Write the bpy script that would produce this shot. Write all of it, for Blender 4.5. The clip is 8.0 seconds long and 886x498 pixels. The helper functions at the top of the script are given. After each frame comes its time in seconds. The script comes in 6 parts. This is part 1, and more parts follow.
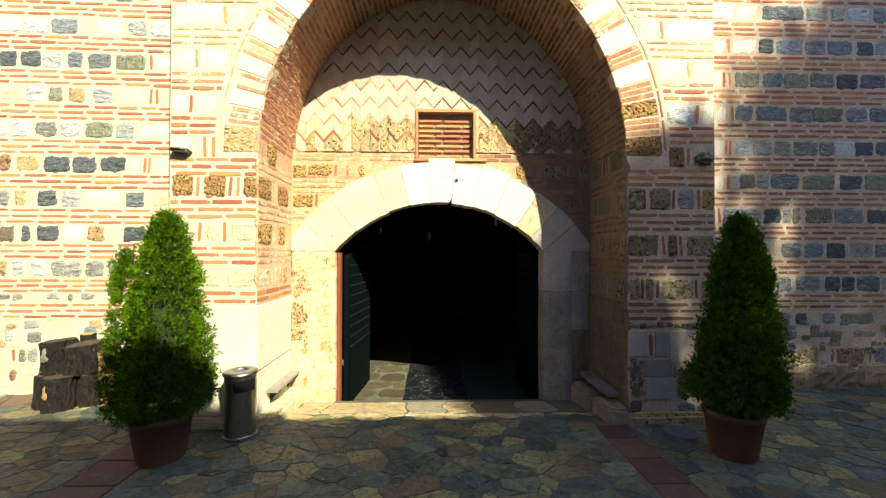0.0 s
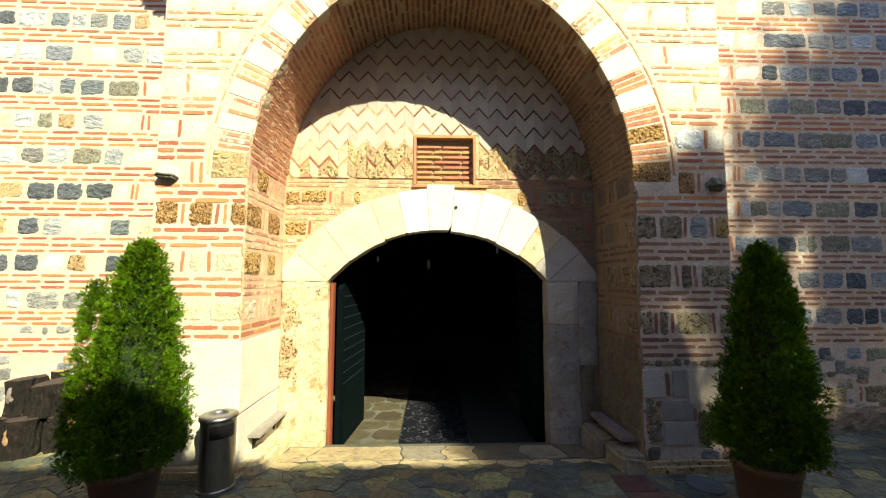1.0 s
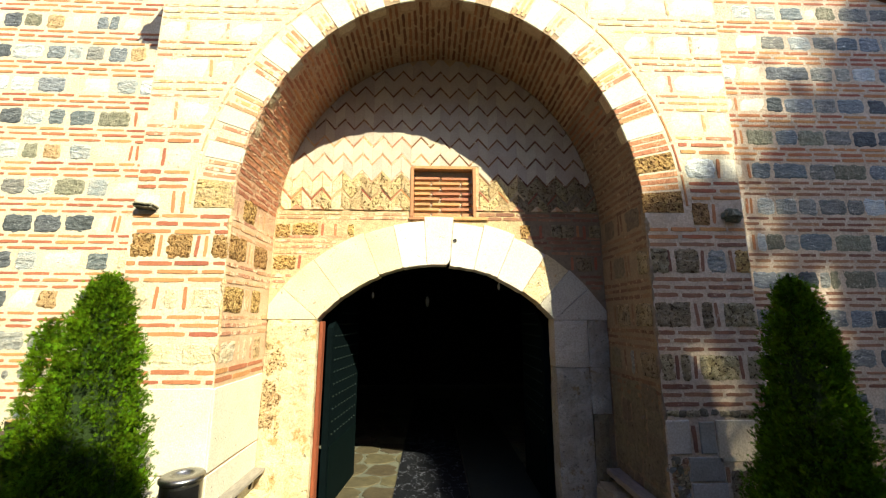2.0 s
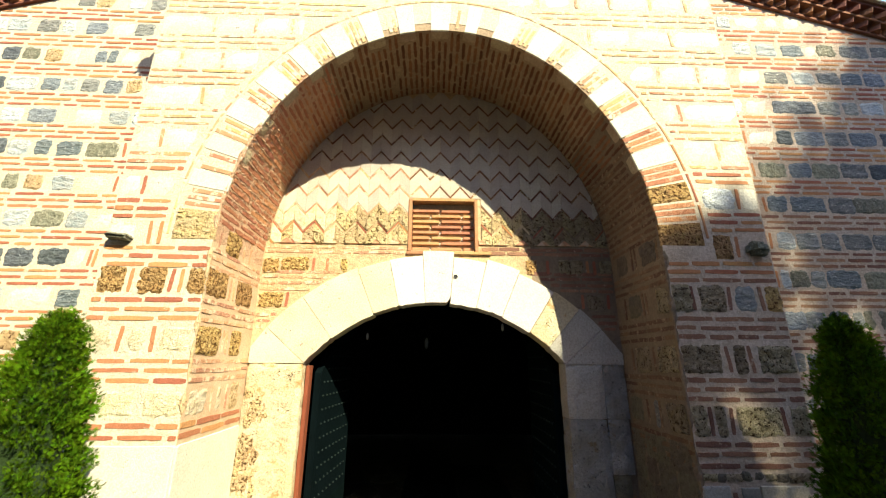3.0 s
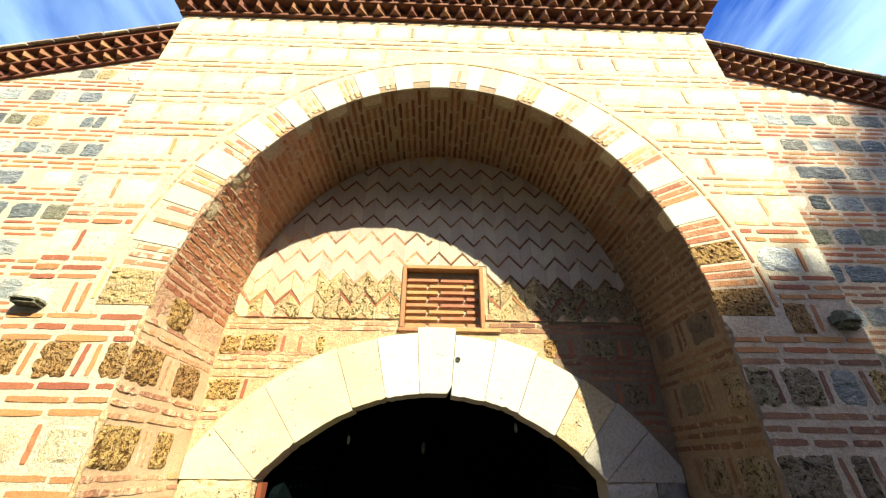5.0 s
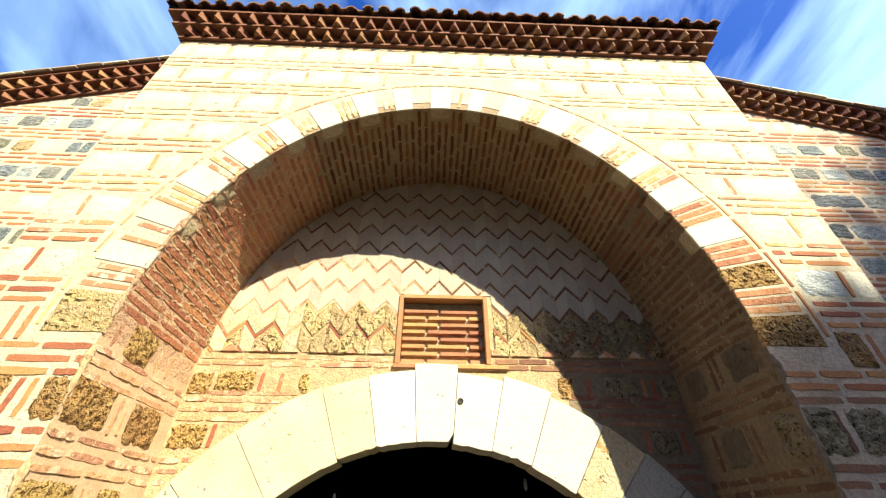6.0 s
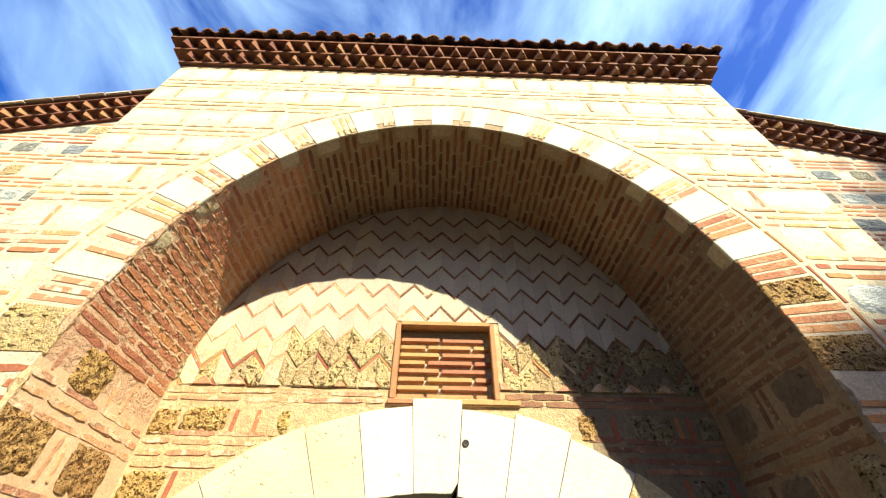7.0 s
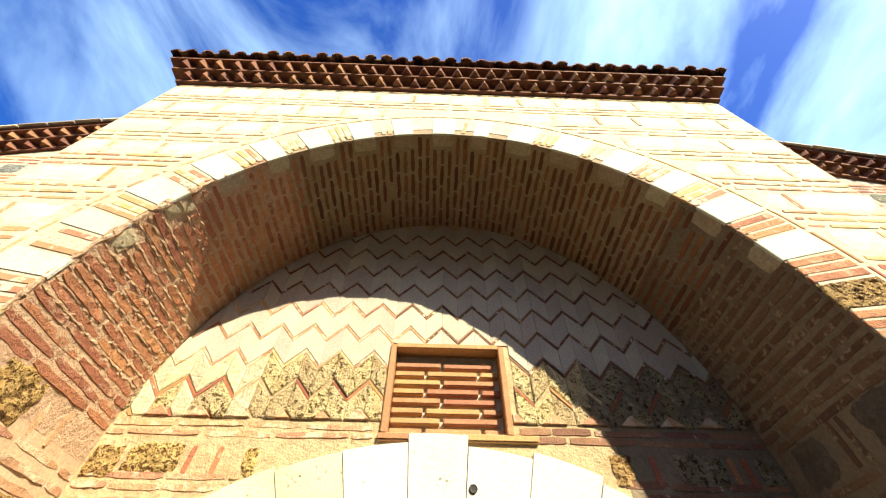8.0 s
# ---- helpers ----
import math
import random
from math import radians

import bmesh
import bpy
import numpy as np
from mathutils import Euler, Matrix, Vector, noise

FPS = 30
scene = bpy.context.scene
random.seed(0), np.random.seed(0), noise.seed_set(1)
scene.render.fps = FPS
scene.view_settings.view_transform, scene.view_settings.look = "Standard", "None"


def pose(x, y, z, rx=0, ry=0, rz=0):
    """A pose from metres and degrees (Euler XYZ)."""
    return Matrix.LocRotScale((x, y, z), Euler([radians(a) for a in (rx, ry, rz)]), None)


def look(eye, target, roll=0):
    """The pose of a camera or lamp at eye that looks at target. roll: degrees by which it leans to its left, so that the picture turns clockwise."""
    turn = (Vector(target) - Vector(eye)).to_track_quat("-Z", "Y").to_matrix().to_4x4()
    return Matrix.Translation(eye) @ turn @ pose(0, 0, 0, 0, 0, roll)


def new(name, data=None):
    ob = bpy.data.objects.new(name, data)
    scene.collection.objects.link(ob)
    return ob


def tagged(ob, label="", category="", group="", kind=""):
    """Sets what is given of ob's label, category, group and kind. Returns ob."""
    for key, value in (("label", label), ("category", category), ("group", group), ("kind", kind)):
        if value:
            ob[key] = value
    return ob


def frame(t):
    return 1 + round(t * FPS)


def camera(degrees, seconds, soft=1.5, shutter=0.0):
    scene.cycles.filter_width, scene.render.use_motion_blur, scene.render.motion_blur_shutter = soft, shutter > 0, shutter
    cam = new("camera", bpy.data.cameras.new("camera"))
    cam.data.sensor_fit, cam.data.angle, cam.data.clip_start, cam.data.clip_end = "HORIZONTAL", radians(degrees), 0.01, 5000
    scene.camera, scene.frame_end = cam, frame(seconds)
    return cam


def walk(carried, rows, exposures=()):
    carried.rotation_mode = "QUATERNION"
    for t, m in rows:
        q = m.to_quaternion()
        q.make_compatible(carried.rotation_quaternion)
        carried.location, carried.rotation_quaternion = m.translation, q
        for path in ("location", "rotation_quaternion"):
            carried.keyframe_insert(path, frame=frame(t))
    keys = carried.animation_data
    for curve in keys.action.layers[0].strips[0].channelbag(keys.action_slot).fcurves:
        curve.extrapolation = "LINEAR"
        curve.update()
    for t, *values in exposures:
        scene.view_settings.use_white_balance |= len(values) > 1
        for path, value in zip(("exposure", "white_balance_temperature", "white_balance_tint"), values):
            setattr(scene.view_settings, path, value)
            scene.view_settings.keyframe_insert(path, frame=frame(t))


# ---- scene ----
cam = camera(98.2, 8.0, 1.2)
PATH = [
    (0, (0.034, 0.031, 1.612), (0.094, 2.03, 1.635), 0.1),
    (0.5, (0.05, 0.139, 1.628), (0.105, 2.136, 1.718), 0.0),
    (1, (0.056, 0.252, 1.647), (0.114, 2.245, 1.811), 0.1),
    (1.5, (0.072, 0.382, 1.656), (0.129, 2.365, 1.912), 0.1),
    (3, (0.095, 0.806, 1.671), (0.148, 2.726, 2.229), 0.3),
    (3.5, (0.099, 0.96, 1.686), (0.151, 2.844, 2.353), 0.3),
    (4, (0.109, 1.11, 1.694), (0.157, 2.954, 2.467), 0.3),
    (4.5, (0.13, 1.281, 1.708), (0.169, 3.074, 2.594), 0.5),
    (6, (0.112, 1.756, 1.745), (0.159, 3.369, 2.927), 0.5),
    (6.5, (0.116, 1.926, 1.751), (0.156, 3.462, 3.031), 0.6),
    (7, (0.122, 2.084, 1.755), (0.154, 3.544, 3.121), 0.7),
    (7.5, (0.122, 2.3, 1.763), (0.151, 3.659, 3.23), 0.7),
    (8, (0.125, 2.489, 1.778), (0.148, 3.756, 3.325), 0.9),
]
EXPOSURE = 1.35
walk(cam, [(t, look(eye, target, roll)) for t, eye, target, roll in PATH],
     [(0, EXPOSURE), (8, EXPOSURE)])

# ---- light ----
SUN = Vector((0.60, -0.88, 0.93))      # towards the sun
elev = math.atan2(SUN.z, math.hypot(SUN.x, SUN.y))
azim = math.atan2(SUN.x, SUN.y)
lamp = bpy.data.lights.new("sun", "SUN")
lamp.energy, lamp.angle, lamp.color = 5.0, radians(0.53), (1.0, 0.92, 0.67)
sun = new("sun", lamp)
sun.matrix_world = look(SUN * 20, (0, 0, 0))

world = bpy.data.worlds.new("sky")
scene.world = world
world.use_nodes = True
wn, wl = world.node_tree.nodes, world.node_tree.links
wn.clear()
w_out, w_bg = wn.new("ShaderNodeOutputWorld"), wn.new("ShaderNodeBackground")
w_sky = wn.new("ShaderNodeTexSky")
w_sky.sky_type, w_sky.sun_disc = "NISHITA", False
w_sky.sun_elevation, w_sky.sun_rotation = elev, azim
w_sky.air_density, w_sky.dust_density, w_sky.ozone_density = 1.0, 1.2, 2.5
w_sep, w_com, w_up = wn.new("ShaderNodeSeparateXYZ"), wn.new("ShaderNodeCombineXYZ"), wn.new("ShaderNodeMath")
w_tc, w_map = wn.new("ShaderNodeTexCoord"), wn.new("ShaderNodeMapping")
w_map.inputs["Rotation"].default_value = (0.0, 0.0, -0.5)
w_map.inputs["Location"].default_value = (0.9, 0.3, 0.0)
w_map.inputs["Scale"].default_value = (1.9, 0.9, 1.0)
w_no = wn.new("ShaderNodeTexNoise")
w_no.inputs["Scale"].default_value, w_no.inputs["Detail"].default_value = 1.15, 9
w_no.inputs["Roughness"].default_value, w_no.inputs["Distortion"].default_value = 0.55, 0.7
w_rp = wn.new("ShaderNodeValToRGB")
w_rp.color_ramp.elements[0].position, w_rp.color_ramp.elements[1].position = 0.44, 1.08
w_mix = wn.new("ShaderNodeMixRGB")
w_mix.inputs[2].default_value = (12.5, 18.5, 22.5, 1)
wl.new(w_tc.outputs["Generated"], w_sep.inputs[0])
w_up.operation, w_up.inputs[1].default_value = "ADD", 0.18
wl.new(w_sep.outputs[2], w_up.inputs[0])
for i in (0, 1):
    w_div = wn.new("ShaderNodeMath")
    w_div.operation = "DIVIDE"
    wl.new(w_sep.outputs[i], w_div.inputs[0])
    wl.new(w_up.outputs[0], w_div.inputs[1])
    wl.new(w_div.outputs[0], w_com.inputs[i])
wl.new(w_com.outputs[0], w_map.inputs["Vector"])
wl.new(w_map.outputs["Vector"], w_no.inputs["Vector"])
wl.new(w_no.outputs["Fac"], w_rp.inputs["Fac"])
wl.new(w_rp.outputs["Color"], w_mix.inputs[0])
w_hs = wn.new("ShaderNodeHueSaturation")
w_hs.inputs["Hue"].default_value, w_hs.inputs["Saturation"].default_value, w_hs.inputs["Value"].default_value = 0.520, 1.40, 1.95
wl.new(w_sky.outputs["Color"], w_hs.inputs["Color"])
wl.new(w_hs.outputs["Color"], w_mix.inputs[1])
wl.new(w_mix.outputs["Color"], w_bg.inputs["Color"])
wl.new(w_bg.outputs["Background"], w_out.inputs["Surface"])
w_bg.inputs["Strength"].default_value = 0.055


# ---- materials ----
def mat(name, c1, c2, rough=0.85, scale=6.0, bump=0.3, grain=90.0, rnd=0.25, pits=0.0, smear=None, smear_at=0.6,
        metal=0.0, stretch=(1, 1, 1), slant=0.0, pit_scale=38.0, hue=0.02, spec=0.3, dist=0.004, smear_scale=2.4, smear_soft=0.07, erode=0.0, wires=False):
    m = bpy.data.materials.new(name)
    m.use_nodes = True
    n, l = m.node_tree.nodes, m.node_tree.links
    b = n["Principled BSDF"]
    b.inputs["Roughness"].default_value, b.inputs["Metallic"].default_value = rough, metal
    b.inputs["Specular IOR Level"].default_value = spec
    geo, info = n.new("ShaderNodeNewGeometry"), n.new("ShaderNodeObjectInfo")
    mp = n.new("ShaderNodeMapping")
    mp.inputs["Scale"].default_value = stretch
    mp.inputs["Rotation"].default_value = (0.0, slant, 0.0)
    l.new(geo.outputs["Position"], mp.inputs["Vector"])
    add, fr = n.new("ShaderNodeMath"), n.new("ShaderNodeMath")
    fr.operation = "FRACT"
    l.new(info.outputs["Random"], add.inputs[0])
    l.new(geo.outputs["Random Per Island"], add.inputs[1])
    l.new(add.outputs[0], fr.inputs[0])

    def noise_tex(s, detail=6, r=0.6):
        t = n.new("ShaderNodeTexNoise")
        t.inputs["Scale"].default_value, t.inputs["Detail"].default_value, t.inputs["Roughness"].default_value = s, detail, r
        l.new(mp.outputs["Vector"], t.inputs["Vector"])
        return t.outputs["Fac"]

    def ramp(src, a, z):
        t = n.new("ShaderNodeMapRange")
        t.inputs[1].default_value, t.inputs[2].default_value = a, z
        l.new(src, t.inputs[0])
        return t.outputs[0]

    def mixc(fac, a, c):
        t = n.new("ShaderNodeMixRGB")
        l.new(fac, t.inputs[0])
        for i, v in ((1, a), (2, c)):
            if isinstance(v, tuple):
                t.inputs[i].default_value = (*v, 1)
            else:
                l.new(v, t.inputs[i])
        return t.outputs[0]
    big, fine = noise_tex(scale), noise_tex(grain, 8, 0.7)
    col = mixc(ramp(big, 0.3, 0.7), c1, c2)
    hs = n.new("ShaderNodeHueSaturation")
    for i, lo, hi in ((0, 0.5 - hue, 0.5 + hue), (2, 1 - rnd, 1 + rnd)):
        t = n.new("ShaderNodeMapRange")
        t.inputs[3].default_value, t.inputs[4].default_value = lo, hi
        l.new(fr.outputs[0], t.inputs[0])
        l.new(t.outputs[0], hs.inputs[i])
    l.new(col, hs.inputs["Color"])
    col = hs.outputs[0]
    g = n.new("ShaderNodeMixRGB")
    g.blend_type = "MULTIPLY"
    g.inputs[0].default_value = 0.55
    l.new(col, g.inputs[1])
    l.new(ramp(fine, 0.15, 0.6), g.inputs[2])
    col = g.outputs[0]
    height = fine
    if smear:
        src = noise_tex(scale * smear_scale, 3 if wires else 7, 0.68)
        if wires:
            dif, mag = n.new("ShaderNodeMath"), n.new("ShaderNodeMath")
            dif.operation, mag.operation = "SUBTRACT", "ABSOLUTE"
            dif.inputs[1].default_value = 0.5
            l.new(src, dif.inputs[0])
            l.new(dif.outputs[0], mag.inputs[0])
            col = mixc(ramp(mag.outputs[0], 0.008, 0.004), col, smear)
        else:
            col = mixc(ramp(src, smear_at, smear_at + smear_soft), col, smear)
    if erode:
        # worm-eaten hollows of two sizes, with their inner shade mixed into the colour
        hollow = n.new("ShaderNodeMath")
        hollow.operation = "MAXIMUM"
        l.new(ramp(noise_tex(pit_scale, 3.0, 0.55), 0.40 + 0.1 * erode, 0.32 + 0.1 * erode), hollow.inputs[0])
        l.new(ramp(noise_tex(pit_scale * 2.3, 1, 0.5), 0.34 + 0.1 * erode, 0.26 + 0.1 * erode), hollow.inputs[1])
        col = mixc(hollow.outputs[0], col, (0.32 * c1[0], 0.25 * c1[1], 0.18 * c1[2]))
        dig = n.new("ShaderNodeMath")
        dig.operation = "MULTIPLY_ADD"
        dig.inputs[1].default_value = -2.0
        l.new(hollow.outputs[0], dig.inputs[0])
        l.new(fine, dig.inputs[2])
        height = dig.outputs[0]
    if pits:
        v = n.new("ShaderNodeTexVoronoi")
        v.inputs["Scale"].default_value = pit_scale
        wob = n.new("ShaderNodeTexNoise")
        wob.inputs["Scale"].default_value = pit_scale * 0.9
        l.new(mp.outputs["Vector"], wob.inputs["Vector"])
        wadd = n.new("ShaderNodeVectorMath")
        wadd.operation = "MULTIPLY_ADD"
        wadd.inputs[1].default_value = (0.7 / pit_scale, 0.7 / pit_scale, 0.7 / pit_scale)
        l.new(wob.outputs["Color"], wadd.inputs[0])
        l.new(mp.outputs["Vector"], wadd.inputs[2])
        l.new(wadd.outputs[0], v.inputs["Vector"])
        gate = n.new("ShaderNodeMath")
        gate.operation = "MULTIPLY"
        hole = n.new("ShaderNodeMapRange")
        hole.inputs[1].default_value, hole.inputs[2].default_value = 0.12, 0.42
        hole.inputs[3].default_value, hole.inputs[4].default_value = 1, 0
        l.new(v.outputs["Distance"], hole.inputs[0])
        l.new(hole.outputs[0], gate.inputs[0])
        l.new(ramp(noise_tex(scale * 3), 0.62 - 0.3 * pits, 0.7 - 0.2 * pits), gate.inputs[1])
        # pits tinted darker for the shade inside them
        col = mixc(gate.outputs[0], col, tuple(0.22 * a for a in c1))
        sub = n.new("ShaderNodeMath")
        sub.operation = "MULTIPLY_ADD"
        sub.inputs[1].default_value = -2.5
        l.new(gate.outputs[0], sub.inputs[0])
        l.new(fine, sub.inputs[2])
        height = sub.outputs[0]
    l.new(col, b.inputs["Base Color"])
    bp = n.new("ShaderNodeBump")
    bp.inputs["Strength"].default_value, bp.inputs["Distance"].default_value = bump, dist * 2
    hsum = n.new("ShaderNodeMath")
    hsum.operation = "MULTIPLY_ADD"
    hsum.inputs[1].default_value = 2.0
    l.new(big, hsum.inputs[0])
    l.new(height, hsum.inputs[2])
    l.new(hsum.outputs[0], bp.inputs["Height"])
    l.new(bp.outputs["Normal"], b.inputs["Normal"])
    return m


CREAM = (0.62, 0.54, 0.39)
M_MORTAR = mat("lime_mortar", (0.66, 0.595, 0.45), (0.575, 0.50, 0.365), scale=4, bump=0.8, grain=55, rnd=0.0, hue=0, smear_soft=0.22, smear=(0.52, 0.42, 0.29), smear_at=0.54, smear_scale=2.6, dist=0.006)
M_PINKMORTAR = mat("dusty_pink_mortar", (0.62, 0.515, 0.40), (0.50, 0.395, 0.29), scale=5, bump=0.7, grain=45, rnd=0.0, hue=0, smear_soft=0.22, smear=(0.38, 0.28, 0.19), smear_at=0.54, smear_scale=2.2, dist=0.008)
# brown mortar darkened to carry the shade of the niche's right side
M_JAMBBED = mat("shaded_brown_mortar", (0.27, 0.205, 0.135), (0.195, 0.146, 0.095), scale=5, bump=0.9, grain=40, rnd=0.0, hue=0)
M_TANMORTAR = mat("tan_mortar", (0.60, 0.46, 0.27), (0.50, 0.35, 0.19), scale=5, bump=0.7, grain=40, rnd=0.0, hue=0, smear_soft=0.22, smear=(0.40, 0.25, 0.13), smear_at=0.54, smear_scale=2.0, dist=0.008)
M_BRICK = mat("old_brick", (0.49, 0.205, 0.094), (0.39, 0.163, 0.077), scale=9, bump=0.55, rnd=0.24, smear=CREAM, smear_at=0.63, smear_scale=1.6)
M_PALEBRICK = mat("pale_brick", (0.58, 0.33, 0.16), (0.52, 0.27, 0.13), scale=9, bump=0.5, rnd=0.2, smear=CREAM, smear_at=0.52, smear_scale=1.2)
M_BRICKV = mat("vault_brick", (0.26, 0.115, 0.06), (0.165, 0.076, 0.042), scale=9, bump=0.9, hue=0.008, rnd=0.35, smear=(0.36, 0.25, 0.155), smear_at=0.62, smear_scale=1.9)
# dusty brick, also darkened for the shaded right pier, wall and niche
M_DUSTSHADEBRICK = mat("dusty_shaded_brick", (0.33, 0.165, 0.098), (0.24, 0.122, 0.075), scale=9, bump=0.9, hue=0.01, rnd=0.28, smear=(0.44, 0.32, 0.225), smear_at=0.58, smear_scale=1.8)
# brick darkened for the right jamb and lower right vault, which get no sun
M_SHADEBRICK = mat("shaded_brick", (0.215, 0.128, 0.075), (0.155, 0.096, 0.06), scale=9, bump=0.9, hue=0.01, rnd=0.25, smear=(0.30, 0.225, 0.145), smear_at=0.55, smear_scale=1.8)
M_JAMBBRICK = mat("smeared_brick", (0.52, 0.215, 0.105), (0.41, 0.175, 0.09), scale=7, bump=1.0, grain=45, hue=0.012, rnd=0.25, smear=(0.50, 0.33, 0.21), smear_at=0.55, smear_scale=1.5, dist=0.007)
M_WASHBRICK = mat("mortar_washed_brick", (0.56, 0.31, 0.175), (0.50, 0.26, 0.145), scale=7, bump=0.9, grain=45, hue=0.012, rnd=0.2, smear=(0.60, 0.46, 0.31), smear_at=0.50, smear_scale=1.4, dist=0.006)
# brick paled by strong sunlight put into its colour
M_SUNBRICK = mat("sunlit_pale_brick", (0.61, 0.40, 0.21), (0.55, 0.34, 0.17), scale=9, bump=0.5, rnd=0.15, smear=(0.63, 0.53, 0.36), smear_at=0.50, smear_scale=1.4)
M_NEWBRICK = mat("fresh_brick", (0.50, 0.26, 0.13), (0.42, 0.20, 0.10), scale=12, bump=0.3, rnd=0.15, smear=CREAM, smear_at=0.72)
STONE = {
    "d": mat("dark_stone", (0.055, 0.068, 0.078), (0.15, 0.17, 0.18), scale=22, bump=1.0, grain=48, smear=(0.40, 0.43, 0.43), smear_at=0.61, smear_scale=1.9, stretch=(0.6, 1, 1.3), slant=0.5, dist=0.008, hue=0.03),
    "b": mat("blue_stone", (0.115, 0.145, 0.165), (0.28, 0.315, 0.325), scale=20, bump=1.0, grain=48, smear=(0.52, 0.55, 0.54), smear_at=0.585, smear_scale=1.9, stretch=(0.6, 1, 1.4), slant=-0.7, dist=0.008, hue=0.03),
    "l": mat("light_blue_stone", (0.40, 0.47, 0.50), (0.62, 0.63, 0.57), scale=13, bump=1.0, grain=45, smear=(0.20, 0.26, 0.30), smear_at=0.61, smear_scale=2.1, stretch=(0.7, 1, 1.5), slant=0.6, dist=0.010, hue=0.03),
    "g": mat("grey_stone", (0.17, 0.19, 0.185), (0.36, 0.36, 0.32), scale=19, bump=1.0, grain=48, smear=(0.52, 0.50, 0.42), smear_at=0.585, smear_scale=1.9, stretch=(0.6, 1, 1.4), slant=-0.4, dist=0.008, hue=0.03),
    "o": mat("olive_stone", (0.165, 0.175, 0.125), (0.32, 0.31, 0.22), scale=18, bump=1.0, grain=48, smear=(0.46, 0.44, 0.33), smear_at=0.59, smear_scale=1.8, slant=0.3, dist=0.008),
    "y": mat("ochre_stone", (0.60, 0.45, 0.19), (0.66, 0.53, 0.29), scale=12, bump=0.9, grain=60, rnd=0.15, erode=-0.15, pit_scale=46, dist=0.012),
    "n": mat("brown_stone", (0.34, 0.20, 0.10), (0.46, 0.31, 0.17), scale=12, bump=0.9, grain=40, erode=0.2, pit_scale=30, dist=0.008),
    "p": mat("pale_limestone", (0.69, 0.65, 0.55), (0.62, 0.58, 0.475), scale=7, bump=0.5, grain=60, pits=0.1, rnd=0.12),
    "q": mat("pitted_pale_limestone", (0.66, 0.60, 0.43), (0.61, 0.51, 0.29), scale=9, bump=0.9, grain=50, rnd=0.08, erode=0.0, pit_scale=36, dist=0.008),
    "t": mat("pitted_tufa", (0.56, 0.335, 0.11), (0.68, 0.47, 0.19), scale=14, bump=1.0, grain=60, rnd=0.12, erode=0.65, pit_scale=40, dist=0.014, hue=0.01),
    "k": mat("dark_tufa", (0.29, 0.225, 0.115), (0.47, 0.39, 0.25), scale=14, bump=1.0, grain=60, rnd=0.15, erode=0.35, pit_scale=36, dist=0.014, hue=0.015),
    "c": mat("tan_tufa", (0.58, 0.43, 0.20), (0.68, 0.54, 0.31), scale=12, bump=1.0, grain=60, rnd=0.12, erode=0.2, pit_scale=34, dist=0.012, hue=0.008),
    "r": mat("rusty_tufa", (0.48, 0.27, 0.085), (0.61, 0.40, 0.155), scale=14, bump=1.0, grain=60, rnd=0.12, erode=0.65, pit_scale=40, dist=0.014, hue=0.01),
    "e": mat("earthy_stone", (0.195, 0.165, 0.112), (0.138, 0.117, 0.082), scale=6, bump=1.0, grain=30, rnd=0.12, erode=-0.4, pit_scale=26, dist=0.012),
}
M_ASHLAR = mat("white_ashlar", (0.68, 0.655, 0.53), (0.62, 0.585, 0.455), scale=5, bump=0.35, grain=70, pits=0.12, rnd=0.07, pit_scale=60)
M_PALEMARBLE = mat("pale_grey_marble", (0.50, 0.47, 0.40), (0.41, 0.38, 0.32), scale=4, bump=0.5, grain=60, pits=0.12, rnd=0.08)
M_GREYMARBLE = mat("grey_marble", (0.36, 0.34, 0.29), (0.26, 0.245, 0.20), scale=5, bump=0.4, grain=60, pits=0.1, rnd=0.1)
M_GREYJAMB = mat("weathered_grey_marble", (0.42, 0.41, 0.37), (0.26, 0.245, 0.20), scale=5, bump=0.9, grain=40, pits=0.3, rnd=0.1, smear=(0.22, 0.17, 0.10), smear_at=0.58, smear_scale=1.3, dist=0.008)
M_JAMB = mat("weathered_marble", (0.64, 0.56, 0.38), (0.56, 0.44, 0.25), scale=3.0, bump=0.9, grain=45, pits=0.12, rnd=0.08, smear=(0.42, 0.26, 0.105), smear_at=0.555, smear_scale=1.7, dist=0.008, pit_scale=45)
M_CREAMSTONE = mat("cream_door_stone", (0.66, 0.60, 0.43), (0.58, 0.50, 0.33), scale=4, bump=0.4, grain=70, pits=0.15, rnd=0.06)
M_DOORSTONE = mat("white_door_stone", (0.72, 0.69, 0.61), (0.65, 0.61, 0.52), scale=3, bump=0.25, grain=80, pits=0.04, rnd=0.06)
M_CHEV = mat("chevron_tile", (0.56, 0.50, 0.40), (0.49, 0.43, 0.34), scale=8, bump=0.35, rnd=0.10)
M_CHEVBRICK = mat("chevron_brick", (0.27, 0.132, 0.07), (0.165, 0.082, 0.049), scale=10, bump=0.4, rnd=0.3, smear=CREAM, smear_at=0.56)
M_SLATE = mat("slate_flagstone", (0.046, 0.062, 0.056), (0.120, 0.142, 0.114), rough=0.5, scale=12, bump=1.0, grain=24, rnd=0.4, hue=0.006, smear=(0.17, 0.175, 0.125), smear_at=0.57, smear_scale=1.5, dist=0.010)
M_FLAG = mat("flagstone", (0.068, 0.084, 0.058), (0.175, 0.186, 0.115), rough=0.6, scale=14, bump=1.0, grain=22, rnd=0.45, hue=0.006, smear=(0.21, 0.20, 0.125), smear_at=0.56, smear_scale=1.3, dist=0.010)
